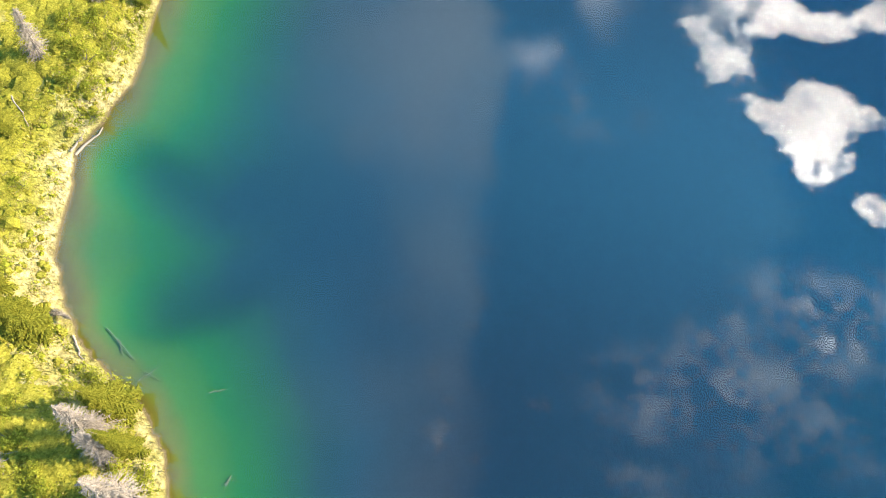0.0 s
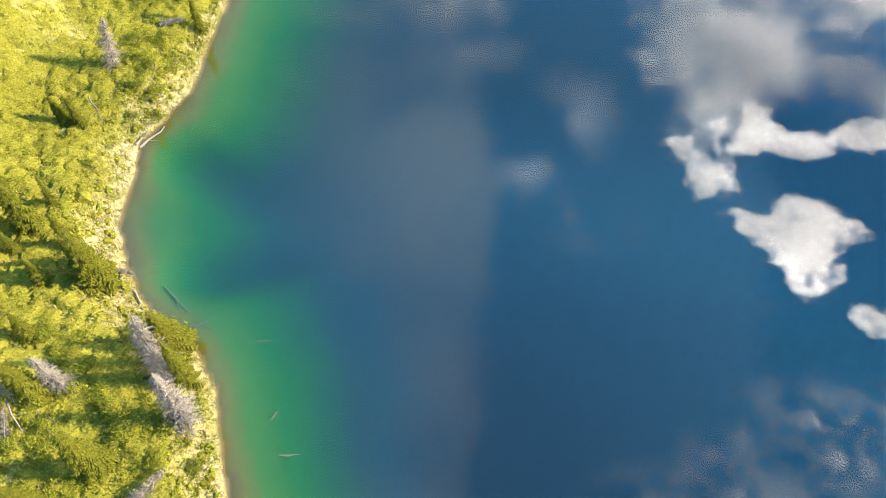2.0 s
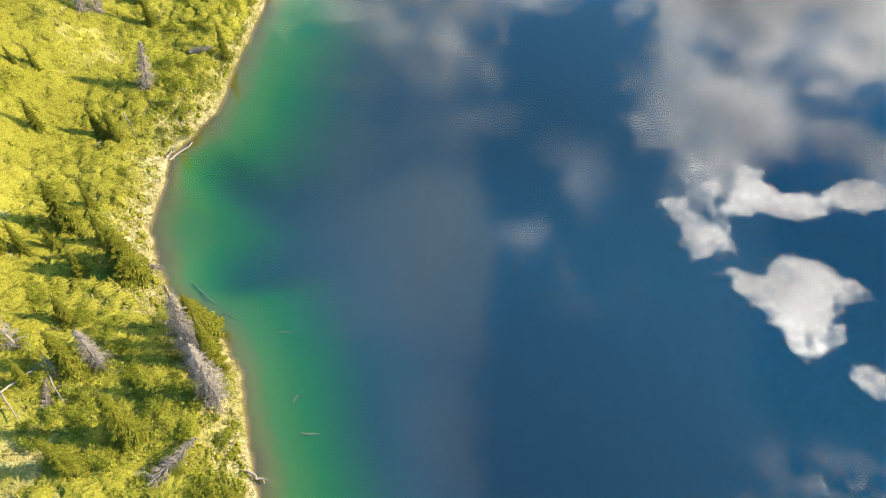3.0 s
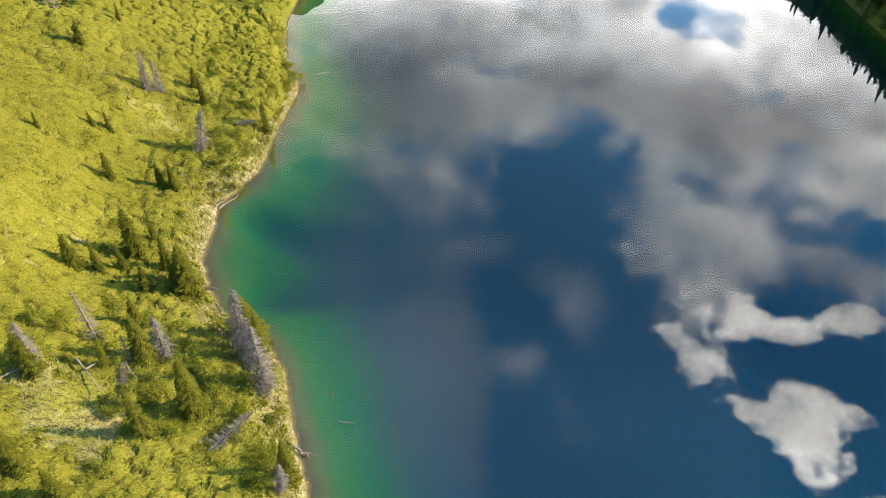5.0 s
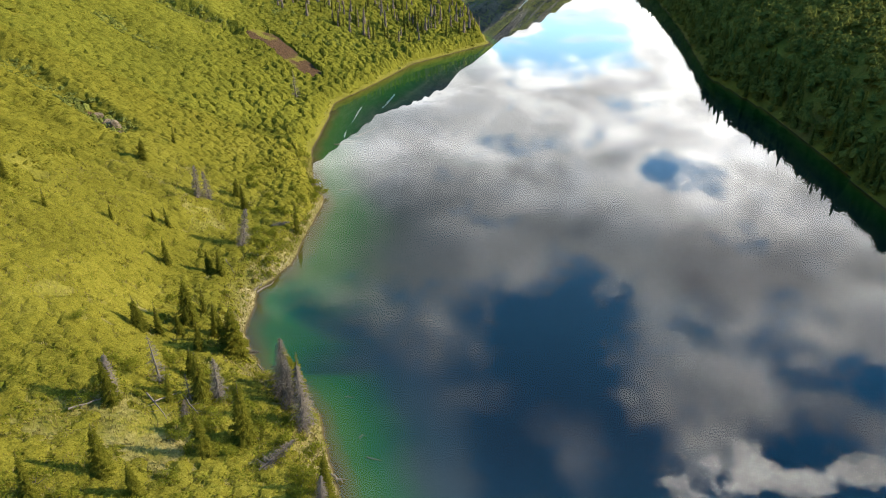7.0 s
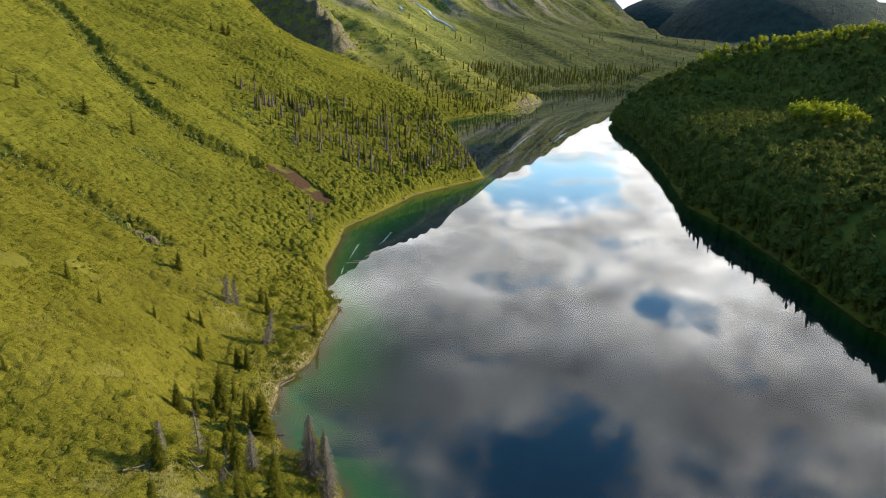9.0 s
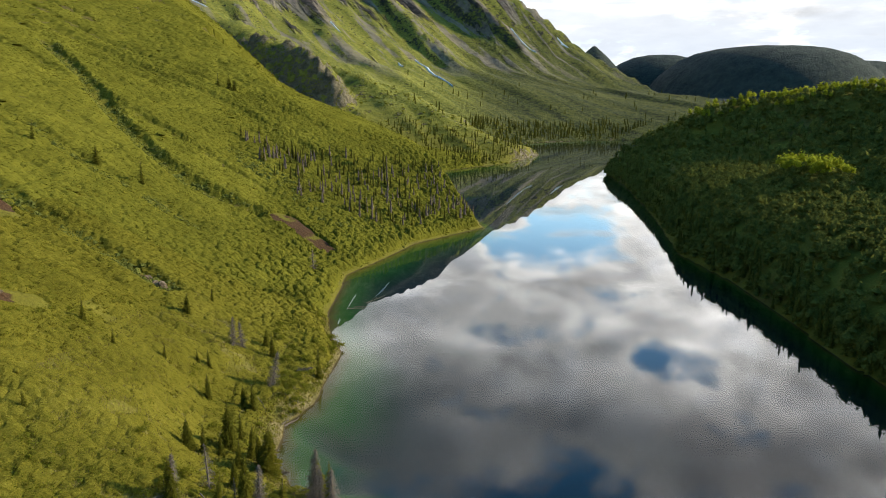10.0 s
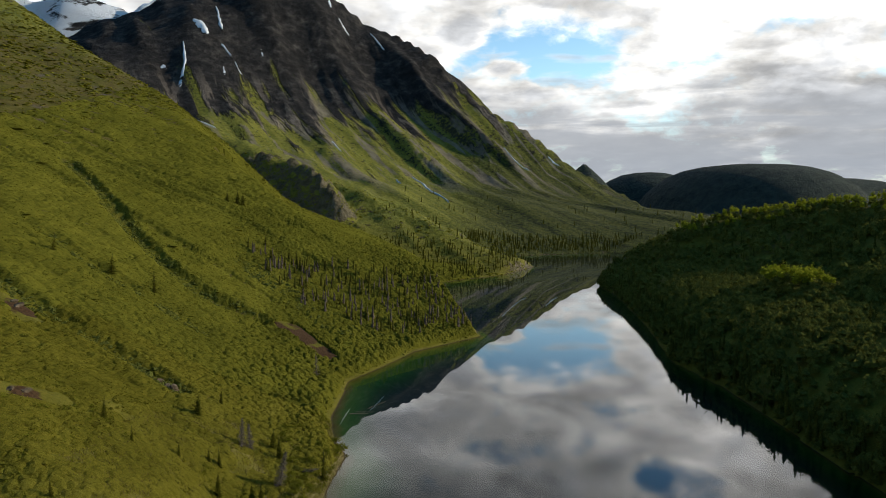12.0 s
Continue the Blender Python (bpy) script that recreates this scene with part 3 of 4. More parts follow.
    # snowfields of the high range
    field = n.noise(n.scaled(p, (0.004, 0.002, 0.009)), 1.0, 8.0, 0.65, 0.4)
    snowy = n.math("MULTIPLY", n.span(field, 0.40, 0.46), n.math("MULTIPLY", n.span(z, 560.0, 900.0), n.span(xyz.outputs[1], 2300.0, 2700.0)))
    soil = n.mix(snowy, soil, (0.80, 0.83, 0.88, 1))
    # lake bed: silt and weed, light lost with depth (red, then green) painted in
    weedy_depth = n.math("MULTIPLY_ADD", n.math("SUBTRACT", mid, 0.5), 0.9, z)
    bed = n.ramp(n.span(n.math("MULTIPLY", weedy_depth, -1.0), 0.0, 10.0, 0.0, 1.0, False),
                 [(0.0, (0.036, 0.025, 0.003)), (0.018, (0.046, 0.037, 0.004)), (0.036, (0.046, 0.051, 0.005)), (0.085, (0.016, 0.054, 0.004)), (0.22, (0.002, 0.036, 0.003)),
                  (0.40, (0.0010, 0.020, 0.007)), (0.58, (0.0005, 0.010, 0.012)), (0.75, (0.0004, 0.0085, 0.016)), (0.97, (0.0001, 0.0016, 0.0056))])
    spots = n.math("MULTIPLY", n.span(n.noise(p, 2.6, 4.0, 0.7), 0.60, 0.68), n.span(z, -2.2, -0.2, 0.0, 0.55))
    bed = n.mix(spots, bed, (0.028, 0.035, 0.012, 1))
    wet = n.mix(n.span(z, 0.02, 0.22), (0.060, 0.045, 0.022, 1), soil)
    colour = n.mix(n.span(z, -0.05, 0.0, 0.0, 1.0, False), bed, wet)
    relief = n.math("ADD", n.math("MULTIPLY", fine, 0.6), n.math("MULTIPLY", tiny, 0.2))
    relief = n.math("ADD", relief, n.math("MULTIPLY", crags, n.math("MULTIPLY", rocky, 30.0)))
    relief = n.math("MULTIPLY_ADD", n.math("MULTIPLY", bush, beyond), 6.0, relief)
    relief = n.math("MULTIPLY_ADD", n.math("MULTIPLY", cracks, sheer), 14.0, relief)
    relief = n.math("MULTIPLY_ADD", n.math("MULTIPLY", crags, far), 40.0, relief)
    relief = n.math("MULTIPLY", relief, n.span(z, -0.12, 0.05, 0.12, 1.0))
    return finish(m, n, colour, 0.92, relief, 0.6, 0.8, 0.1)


GROUND = ground_material()


def water_material():
    """Still lake: clear to the bed, a mirror that strengthens towards grazing views."""
    m, n = surface("lake_water")
    facing = n.add("ShaderNodeLayerWeight", {"Blend": 0.5}).outputs["Facing"]
    fres = n.math("MULTIPLY_ADD", n.math("POWER", facing, 5.0), 0.948, 0.052)
    gloss = n.add("ShaderNodeBsdfGlossy", {"Color": (1, 1, 1, 1), "Roughness": 0.0}).outputs[0]
    clear = n.add("ShaderNodeBsdfTransparent", {"Color": (0.92, 0.97, 0.96, 1)}).outputs[0]
    n.add("ShaderNodeOutputMaterial", {0: n.add("ShaderNodeMixShader", {0: fres, 1: clear, 2: gloss}).outputs[0]})
    return m


WATER = water_material()


# ---- helpers for meshes ----
def mesh_of(name, verts, faces, material, smooth=False):
    me = bpy.data.meshes.new(name)
    verts, faces = np.asarray(verts, np.float32), np.asarray(faces, np.int32)
    k = faces.shape[1]
    me.vertices.add(len(verts))
    me.vertices.foreach_set("co", verts.ravel())
    me.loops.add(faces.size)
    me.loops.foreach_set("vertex_index", faces.ravel())
    me.polygons.add(len(faces))
    me.polygons.foreach_set("loop_start", np.arange(0, faces.size, k, dtype=np.int32))
    me.polygons.foreach_set("use_smooth", np.full(len(faces), smooth))
    me.update(calc_edges=True)
    me.materials.append(material)
    return me


def part(name, me, parent, label=""):
    ob = new(name, me)
    ob.parent = parent
    return tagged(ob, label)


def spaced(*runs):
    """Grid lines: (from, to, step) runs, joined."""
    out = [np.arange(a, b, s) for a, b, s in runs]
    return np.concatenate(out + [np.array([runs[-1][1]], float)])


# ---- ground: one sheet from the lake bed to the skyline ----
def build_ground():
    gx = spaced((-3600, -1000, 40), (-1000, -320, 14), (-320, -110, 5), (-110, -30, 2.4), (-30, 26, 1.0), (26, 60, 2.5), (60, 118, 6), (118, 136, 1.2), (136, 380, 5), (380, 900, 14), (900, 3600, 60))
    gy = spaced((-800, -90, 25), (-90, -60, 3), (-60, 60, 1.05), (60, 260, 2.8), (260, 720, 6), (720, 2150, 11), (2150, 4600, 40))
    x, y = np.meshgrid(gx, gy)
    p = np.stack([x.ravel(), y.ravel()], 1)
    z = height(p)
    nx, ny = len(gx), len(gy)
    i = (np.arange(ny - 1)[:, None] * nx + np.arange(nx - 1)[None]).ravel()
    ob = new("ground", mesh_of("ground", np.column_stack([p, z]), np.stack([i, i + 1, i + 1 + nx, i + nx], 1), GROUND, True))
    tagged(ob, "green mountain valley ground sloping into the lake bed", "terrain", kind="structure")


build_ground()

water_ob = new("water", mesh_of("water", [(-120, -420, 0), (640, -420, 0), (640, 1500, 0), (-120, 1500, 0)], [(0, 1, 2, 3)], WATER))
tagged(water_ob, "still clear lake water mirroring the clouds", "lake", kind="structure")


# ---- plants ----
rng = np.random.default_rng(7)


def leaf_quads(centre, size, lift=0.5, slim=0.75, outward=None):
    """One four-sided leaf clump at each centre, facing mostly up, or outwards from its plant."""
    k = len(centre)
    nrm = rng.normal(size=(k, 3))
    if outward is None:
        nrm[:, 2] = np.abs(nrm[:, 2]) + lift
    else:
        nrm = nrm * 0.45 + outward
    nrm /= np.linalg.norm(nrm, axis=1)[:, None]
    t = np.cross(nrm, rng.normal(size=(k, 3)))
    t /= np.linalg.norm(t, axis=1)[:, None] + 1e-9
    b = np.cross(nrm, t) * slim
    s = np.asarray(size, float).reshape(-1, 1) * rng.uniform(0.6, 1.3, (k, 1))
    corners = [centre + s * (cx * t + cy * b) * rng.uniform(0.7, 1.3, (k, 1)) + s * cz * nrm for cx, cy, cz in ((-1, 0, -0.2), (0, -0.8, 0.15), (1, 0, -0.2), (0, 0.8, 0.15))]
    v = np.stack(corners, 1).reshape(-1, 3)
    return v, np.arange(4 * k).reshape(-1, 4)


def dome_points(base, rad, high, count, deep=0.62):
    """count points over the rounded top and sides of each plant, and the way out from it there."""
    k = len(base)
    d = rng.normal(size=(k, count, 3))
    d[:, :, 2] = np.abs(d[:, :, 2]) * 1.1 - 0.15
    d /= np.linalg.norm(d, axis=2)[:, :, None]
    r = rng.uniform(deep, 1.0, (k, count, 1))
    lump = 1 + 0.35 * np.sin(3 * d[:, :, :1] * 2 + rng.uniform(0, 6, (k, 1, 1))) * np.cos(4 * d[:, :, 1:2] + rng.uniform(0, 6, (k, 1, 1)))
    c = base[:, None, :] + d * r * lump * np.stack([rad, rad, high], 1)[:, None, :]
    return c.reshape(-1, 3), d.reshape(-1, 3)


def hearts(base, rad, high):
    """The dense inside of each plant: an uneven dome of nine faces."""
    k = len(base)
    rings = []
    for zz, rr in ((-0.25, 0.85), (0.45, 0.78)):
        a0 = rng.uniform(0, 6.28, k)
        for i in range(6):
            a = a0 + 6.283 * i / 6
            q = rad * rr * rng.uniform(0.65, 1.15, k)
            rings.append(base + np.column_stack([q * np.cos(a), q * np.sin(a), high * (zz + rng.uniform(-0.15, 0.15, k))]))
    rings.append(base + np.column_stack([rng.normal(0, 0.12, k) * rad, rng.normal(0, 0.12, k) * rad, high * rng.uniform(0.8, 1.0, k)]))
    v = np.stack(rings, 1).reshape(-1, 3)
    pattern = [(i, (i + 1) % 6, 6 + (i + 1) % 6, 6 + i) for i in range(6)] + [(12, 6 + i, 6 + i + 1, 6 + (i + 2) % 6) for i in (0, 2, 4)]
    return v, (np.array(pattern)[None] + 13 * np.arange(k)[:, None, None]).reshape(-1, 4)


def on_ground(xy, sink=0.0):
    return np.column_stack([xy, height(xy) - sink])


def within(xy, ring):
    return inside(xy, ring)


def strew(box, count, keep):
    x0, y0, x1, y1 = box
    xy = np.column_stack([rng.uniform(x0, x1, count), rng.uniform(y0, y1, count)])
    return xy[keep(xy)]


def stuff(name, label, category, sets, material):
    vs, fs, k = [], [], 0
    for v, f in sets:
        vs.append(v)
        fs.append(f + k)
        k += len(v)
    ob = new(name, mesh_of(name, np.concatenate(vs), np.concatenate(fs), material))
    return tagged(ob, label, category, kind="stuff")


# trails, slides and clearings where no shrub grows
BARE = [([(-30, 131), (-14, 120)], 4.2), ([(-47, -16), (-40, -8)], 3.0), ([(-84, 49), (-75, 42)], 4.0), ([(-45, 40), (-34, 34)], 2.5)]


def bare(xy):
    out = np.zeros(len(xy), bool)
    for line, w in BARE:
        out |= along(xy, line)[0] < w * (0.6 + 0.8 * value_noise(xy[:, 0] / 5, xy[:, 1] / 5, 3))
    return out


def thicket(xy, size=22.0, seed=201):
    return fbm(xy[:, 0], xy[:, 1], size, 3, seed)


def shrub_field(box, count, rad, leaves, leaf, low, sparse, material_sets, heart=0.92):
    def keep(xy):
        off = shore_offset(xy)
        t = thicket(xy) + 0.6 * thicket(xy, 6.0, 207)
        return (off > 0.9) & ~bare(xy) & (t > sparse - 0.25 * step(off, 6, 0) + 0.34 * step(height(xy), 75, 135)) & (rng.uniform(size=len(xy)) < 0.85)
    xy = strew(box, count, keep)
    grow = 0.55 + 0.6 * np.clip(thicket(xy) + 0.35, 0, 1) + 0.35 * gully_mask(xy) * step(xy[:, 1], 8, 40) + rng.uniform(-0.15, 0.25, len(xy))
    grow = grow * np.exp(rng.normal(0, 0.28, len(xy)))
    r = rad * grow
    base = on_ground(xy, 0.1)
    tall = r * rng.uniform(0.7, 1.1, len(xy)) * low
    material_sets.append(hearts(base, r * heart, tall * heart))
    if leaves:
        c, out = dome_points(base, r, tall, leaves, 0.85)
        material_sets.append(leaf_quads(c, leaf, outward=out))


def canopy(box, grid, cell, high, thin, sets):
    """A closed carpet of low bushes: one bumpy sheet, a dome for each bush."""
    x0, y0, x1, y1 = box
    gx, gy = np.arange(x0, x1, grid), np.arange(y0, y1, grid)
    x, y = (q.ravel() for q in np.meshgrid(gx, gy))
    p = np.stack([x, y], 1) + rng.uniform(-0.3, 0.3, (len(x), 2)) * grid
    best = np.zeros(len(p))
    ci, cj = np.floor(p[:, 0] / cell), np.floor(p[:, 1] / cell)
    for di in (-1, 0, 1):
        for dj in (-1, 0, 1):
            a, b = ci + di, cj + dj
            ox, oy, size = lattice(a, b, 301), lattice(a, b, 302), 0.45 + 0.55 * lattice(a, b, 303)
            d2 = ((p[:, 0] - (a + ox) * cell) ** 2 + (p[:, 1] - (b + oy) * cell) ** 2) / (cell * size) ** 2
            best = np.maximum(best, size * np.sqrt(np.clip(1 - d2, 0, 1)))
    off = shore_offset(p)
    grow = step(thicket(p) + 0.7 * thicket(p, 6.0, 207), thin, thin + 0.35) * step(off, 0.8, 2.5)
    grow = grow * np.where(bare(p), 0, 1) * (1 - 0.7 * step(height(p), 90, 150))
    grow = grow * (1 - 0.8 * step(off, 7, 2.5) * step(p[:, 1], 24, 10))
    lush = (0.75 + 0.7 * np.clip(thicket(p, 30.0, 209) + 0.2, 0, 1)) * (1 + 0.9 * step(off, 45, 8) * step(p[:, 1], 16, 40))
    rim = np.minimum(np.minimum(p[:, 0] - x0, x1 - p[:, 0]), np.minimum(p[:, 1] - y0, y1 - p[:, 1]))
    grow = grow * step(rim, 0.0, 2.0)
    z = height(p) - 0.25 + grow * (0.22 + high * lush * best * rng.uniform(0.85, 1.15, len(p)))
    nx = len(gx)
    i = (np.arange(len(gy) - 1)[:, None] * nx + np.arange(nx - 1)[None]).ravel()
    f = np.stack([i, i + 1, i + 1 + nx, i + nx], 1)
    f = f[grow[f].max(1) > 0.05]
    used = np.unique(f)
    remap = np.zeros(len(p), np.int64)
    remap[used] = np.arange(len(used))
    verts = np.column_stack([p, z])[used]
    sets.append((verts, remap[f]))
    return verts


def sprinkle(verts, count, size, sets):
    """Loose leaf clumps over a carpet of bushes."""
    pick = verts[rng.integers(0, len(verts), count)] + rng.normal(0, size * 0.6, (count, 3)) * (1, 1, 0.3)
    sets.append(leaf_quads(pick, size, 0.9))


near_sets = []
sprinkle(canopy((-36, -64, 24, 64), 0.36, 1.15, 0.7, -0.42, near_sets), 60000, 0.11, near_sets)
sprinkle(canopy((-80, -64, -34, 64), 0.55, 1.35, 0.9, -0.7, near_sets), 30000, 0.17, near_sets)
shrub_field((-34, -62, 24, 62), 6000, 0.48, 15, 0.09, 0.9, -0.24, near_sets)
shrub_field((-70, -62, -30, 62), 4500, 0.78, 9, 0.18, 0.65, -0.36, near_sets)
stuff("shrubs", "yellow-green dwarf willow thicket on the near slope", "shrubs", near_sets, CARPET)

low_sets = []
shrub_field((-58, -64, 22, 30), 5000, 0.80, 30, 0.125, 1.0, 0.06, low_sets, 0.42)
shrub_field((-36, -64, 22, -32), 1500, 0.85, 38, 0.115, 1.0, -0.2, low_sets, 0.42)
shrub_field((-12, 12, 8, 62), 900, 0.85, 38, 0.115, 1.0, -0.20, low_sets, 0.42)
stuff("shrubs", "bright green willow and alder scrub below the spruces", "shrubs", low_sets, ALDER)

mid_sets = []
sprinkle(canopy((-81, 60, 46, 262), 0.55, 1.6, 1.05, -0.95, mid_sets), 45000, 0.24, mid_sets)
sprinkle(canopy((-230, -64, -76, 262), 0.8, 1.9, 1.05, -0.95, mid_sets), 40000, 0.34, mid_sets)
sprinkle(canopy((-230, 257, 60, 480), 1.2, 2.6, 1.3, -0.95, mid_sets), 20000, 0.42, mid_sets)
shrub_field((-110, -150, 34, -61), 5000, 1.3, 5, 0.4, 0.6, -0.5, mid_sets)
shrub_field((-230, 415, -55, 525), 3000, 1.3, 3, 0.45, 0.55, -0.45, mid_sets)
shrub_field((-80, 50, 44, 260), 4500, 0.98, 7, 0.27, 0.72, -0.60, mid_sets)
shrub_field((-220, -40, -60, 420), 4500, 1.3, 4, 0.42, 0.55, -0.60, mid_sets)
shrub_field((-480, 180, -190, 660), 7000, 2.0, 2, 0.7, 0.5, -0.60, mid_sets)
shrub_field((-62, 255, 60, 480), 6000, 1.1, 3, 0.4, 0.6, -0.45, mid_sets)
shrub_field((-200, 400, 120, 760), 4000, 1.7, 2, 0.7, 0.6, -0.10, mid_sets)
stuff("shrubs", "green alder and willow scrub over the valley side", "shrubs", mid_sets, SHRUB)

# taller, darker alder along the wet gullies
def gully_alders(line, wide, count):
    lo, hi = np.min(line, 0) - wide, np.max(line, 0) + wide
    xy = strew((*lo, *hi), count * 30, lambda q: (along(q, line)[0] < wide * (0.3 + 1.1 * value_noise(q[:, 0] / 9, q[:, 1] / 9, 8))) & (value_noise(q[:, 0] / 14, q[:, 1] / 14, 9) > 0.35))[:count]
    r = 1.0 * np.exp(rng.normal(0, 0.25, len(xy)))
    base = on_ground(xy, 0.1)
    c, out = dome_points(base, r, r * 1.1, 9, 0.85)
    a, b = hearts(base, r * 0.85, r * 0.95), leaf_quads(c, 0.3, outward=out)
    return np.concatenate([a[0], b[0]]), np.concatenate([a[1], b[1] + len(a[0])])


stuff("shrubs", "dark green alder thicket in the wet gullies", "shrubs", [gully_alders(GULLIES[0][0], 4.5, 700), gully_alders(GULLIES[1][0], 4.0, 420), gully_alders([(-60, 176), (-36, 160), (-14, 150), (8, 152)], 8.0, 420), gully_alders([(-118, 120), (-84, 104), (-50, 92)], 3.0, 200)], WOODS)

# pale bunch grass along the bank and in the openings
def grass_keep(xy):
    off = shore_offset(xy)
    return (off > 0.05) & (off < 34) & (rng.uniform(size=len(xy)) < np.where(off < 4.0, 1.0, 0.5))


gxy = strew((-30, -60, 24, 60), 90000, grass_keep)
gb = on_ground(gxy)
hgt = rng.uniform(0.25, 0.55, len(gb))[:, None]
lean_dir = rng.normal(size=(len(gb), 2)) * 0.35
side_dir = rng.normal(size=(len(gb), 2))
side_dir /= np.linalg.norm(side_dir, axis=1)[:, None]
zero = np.zeros((len(gb), 1))
tip = np.hstack([lean_dir, np.ones((len(gb), 1))]) * hgt
wide = np.hstack([side_dir, zero]) * rng.uniform(0.015, 0.045, (len(gb), 1))
gv = np.stack([gb - wide, gb + wide, gb + tip + wide * 1.4, gb + tip * 0.9 - wide * 1.4], 1).reshape(-1, 3)
stuff("grass", "pale dry bunch grass on the lake bank", "grass", [(gv, np.arange(len(gv)).reshape(-1, 4))], GRASS)


# alder bushes, each a plant of its own
def alder_mesh(seed):
    global rng
    rng = np.random.default_rng(300 + seed)
    lobes = 9
    a = rng.uniform(0, 2 * math.pi, lobes)
    r = rng.uniform(0.15, 0.75, lobes)
    base = np.column_stack([r * np.cos(a), r * np.sin(a), rng.uniform(0.25, 0.75, lobes) * (1.2 - 0.6 * r)])
    c, out = dome_points(base, np.full(lobes, 0.36), np.full(lobes, 0.34), 80)
    v, f = leaf_quads(c, 0.052, outward=out * 0.6)
    crown = mesh_of("crown", v, f, ALDER)
    sv, sf = [], []
    for q in base:
        sv, sf = spike(sv, sf, (0, 0, -0.1), q, 0.03, 0.012)
    return crown, mesh_of("stem", sv, sf, BARK)


def spike(verts, faces, a, b, ra, rb, sides=3):
    """Adds a tapered stick from a to b."""
    a, b = np.asarray(a, float), np.asarray(b, float)
    d = b - a
    d = d / (np.linalg.norm(d) + 1e-9)
    u = np.cross(d, (0.31, 0.17, 0.93))
    u /= np.linalg.norm(u) + 1e-9
    w = np.cross(d, u)
    k = len(verts)
    for c, r in ((a, ra), (b, rb)):
        for i in range(sides):
            t = 2 * math.pi * i / sides
            verts.append(c + r * (math.cos(t) * u + math.sin(t) * w))
    for i in range(sides):
        j = (i + 1) % sides
        faces.append((k + i, k + j, k + sides + j, k + sides + i))
    return verts, faces


def spruce_meshes(seed, width=0.17):
    """A spruce one metre high: tapered trunk, tiers of drooping sprays."""
    r = np.random.default_rng(400 + seed)
    tv, tf = [], []
    bend = r.normal(0, 0.012, 2)
    spike(tv, tf, (0, 0, -0.06), (bend[0], bend[1], 0.5), 0.016, 0.010, 7)
    spike(tv, tf, (bend[0], bend[1], 0.5), (bend[0] * 2, bend[1] * 2, 0.985), 0.010, 0.002, 7)
    v, f = [], []
    z = 0.07
    while z < 0.985:
        reach = 1.2 * width * (1 - z) ** 0.95 * r.uniform(0.75, 1.15) + 0.012
        count = int(r.integers(8, 12)) if z < 0.85 else 5
        turn = r.uniform(0, 6.28)
        for i in range(count):
            a = turn + 6.283 * i / count + r.normal(0, 0.16)
            le = reach * r.uniform(0.65, 1.2)
            drop = le * r.uniform(0.25, 0.6) - 0.25 * le * z
            o = np.array([bend[0] * 2 * z, bend[1] * 2 * z, z])
            out = np.array([math.cos(a), math.sin(a), 0])
            acr = np.array([-math.sin(a), math.cos(a), 0])
            tipp = o + out * le + np.array([0, 0, -drop])
            half = le * r.uniform(0.07, 0.11)
            sprays = [(o + (tipp - o) * 0.06, tipp, half)]
            for s0, s1 in ((0.22, 0.36), (0.42, 0.34), (0.62, 0.28), (0.80, 0.20)):
                for sgn in (-1, 1):
                    q = o + (tipp - o) * s0
                    sprays.append((q, q + out * le * s1 * 0.75 + acr * sgn * le * s1 * 0.8 - np.array([0, 0, le * s1 * r.uniform(0.2, 0.5)]), half * 0.85))
            for p0, p1, wd in sprays:
                d = p1 - p0
                flat = np.array([-d[1], d[0], 0])
                flat /= np.linalg.norm(flat) + 1e-9
                m = p0 + d * 0.5
                k = len(v)
                v += [p0, m + flat * wd - np.array([0, 0, wd * 0.5]), p1, m - flat * wd - np.array([0, 0, wd * 0.5])]
                f.append((k, k + 1, k + 2, k + 3))
        z += 0.022 + 0.016 * (1 - z) * r.uniform(0.7, 1.3)
    return mesh_of("trunk", tv, tf, BARK, True), mesh_of("crown", v, f, NEEDLE)


def snag_meshes(seed, full=1.0):
    """A dead spruce one metre high: bare trunk, dense grey dead twigs."""
    r = np.random.default_rng(500 + seed)
    tv, tf = [], []
    spike(tv, tf, (0, 0, -0.06), (0.01, 0, 0.55), 0.020, 0.012, 7)
    spike(tv, tf, (0.01, 0, 0.55), (0.015, 0.01, 1.0), 0.012, 0.003, 7)
    v, f = [], []
    for i in range(int(340 * full)):
        z = r.uniform(0.05, 0.97) ** 0.9
        a = r.uniform(0, 6.283)
        le = (0.15 * (1 - z) ** 0.7 + 0.02) * r.uniform(0.5, 1.25)
        o = np.array([0.012, 0.004, z])
        e = o + np.array([math.cos(a) * le, math.sin(a) * le, -le * r.uniform(0.1, 0.7)])
        spike(v, f, o, e, 0.0045, 0.0012)
        for _ in range(4):
            q = o + (e - o) * r.uniform(0.3, 0.95)
            spike(v, f, q, q + r.normal(0, le * 0.22, 3) + (0, 0, -le * 0.15), 0.0028, 0.0008)
    return mesh_of("trunk", tv, tf, GREY_WOOD, True), mesh_of("dead_crown", v, f, GREY_WOOD)


def plant(name, meshes, at, scale, label, category, group, lean=(0, 0), turn=None):
    """Stands a plant with its parts on the ground."""
    x, y = at
    e = new(name)
    for me in meshes:
        ob = part(me.name.split(".")[0], me, e)
        if ob.name.startswith("dead_crown"):
            tagged(ob, "tangle of bare grey twigs", kind="stuff")
    t = rng.uniform(0, 360) if turn is None else turn
    e.matrix_basis = pose(x, y, ground_z(x, y) - 0.05, lean[0], lean[1], t) @ Matrix.Diagonal((scale[0], scale[0], scale[1], 1))
    return tagged(e, label, category, group)


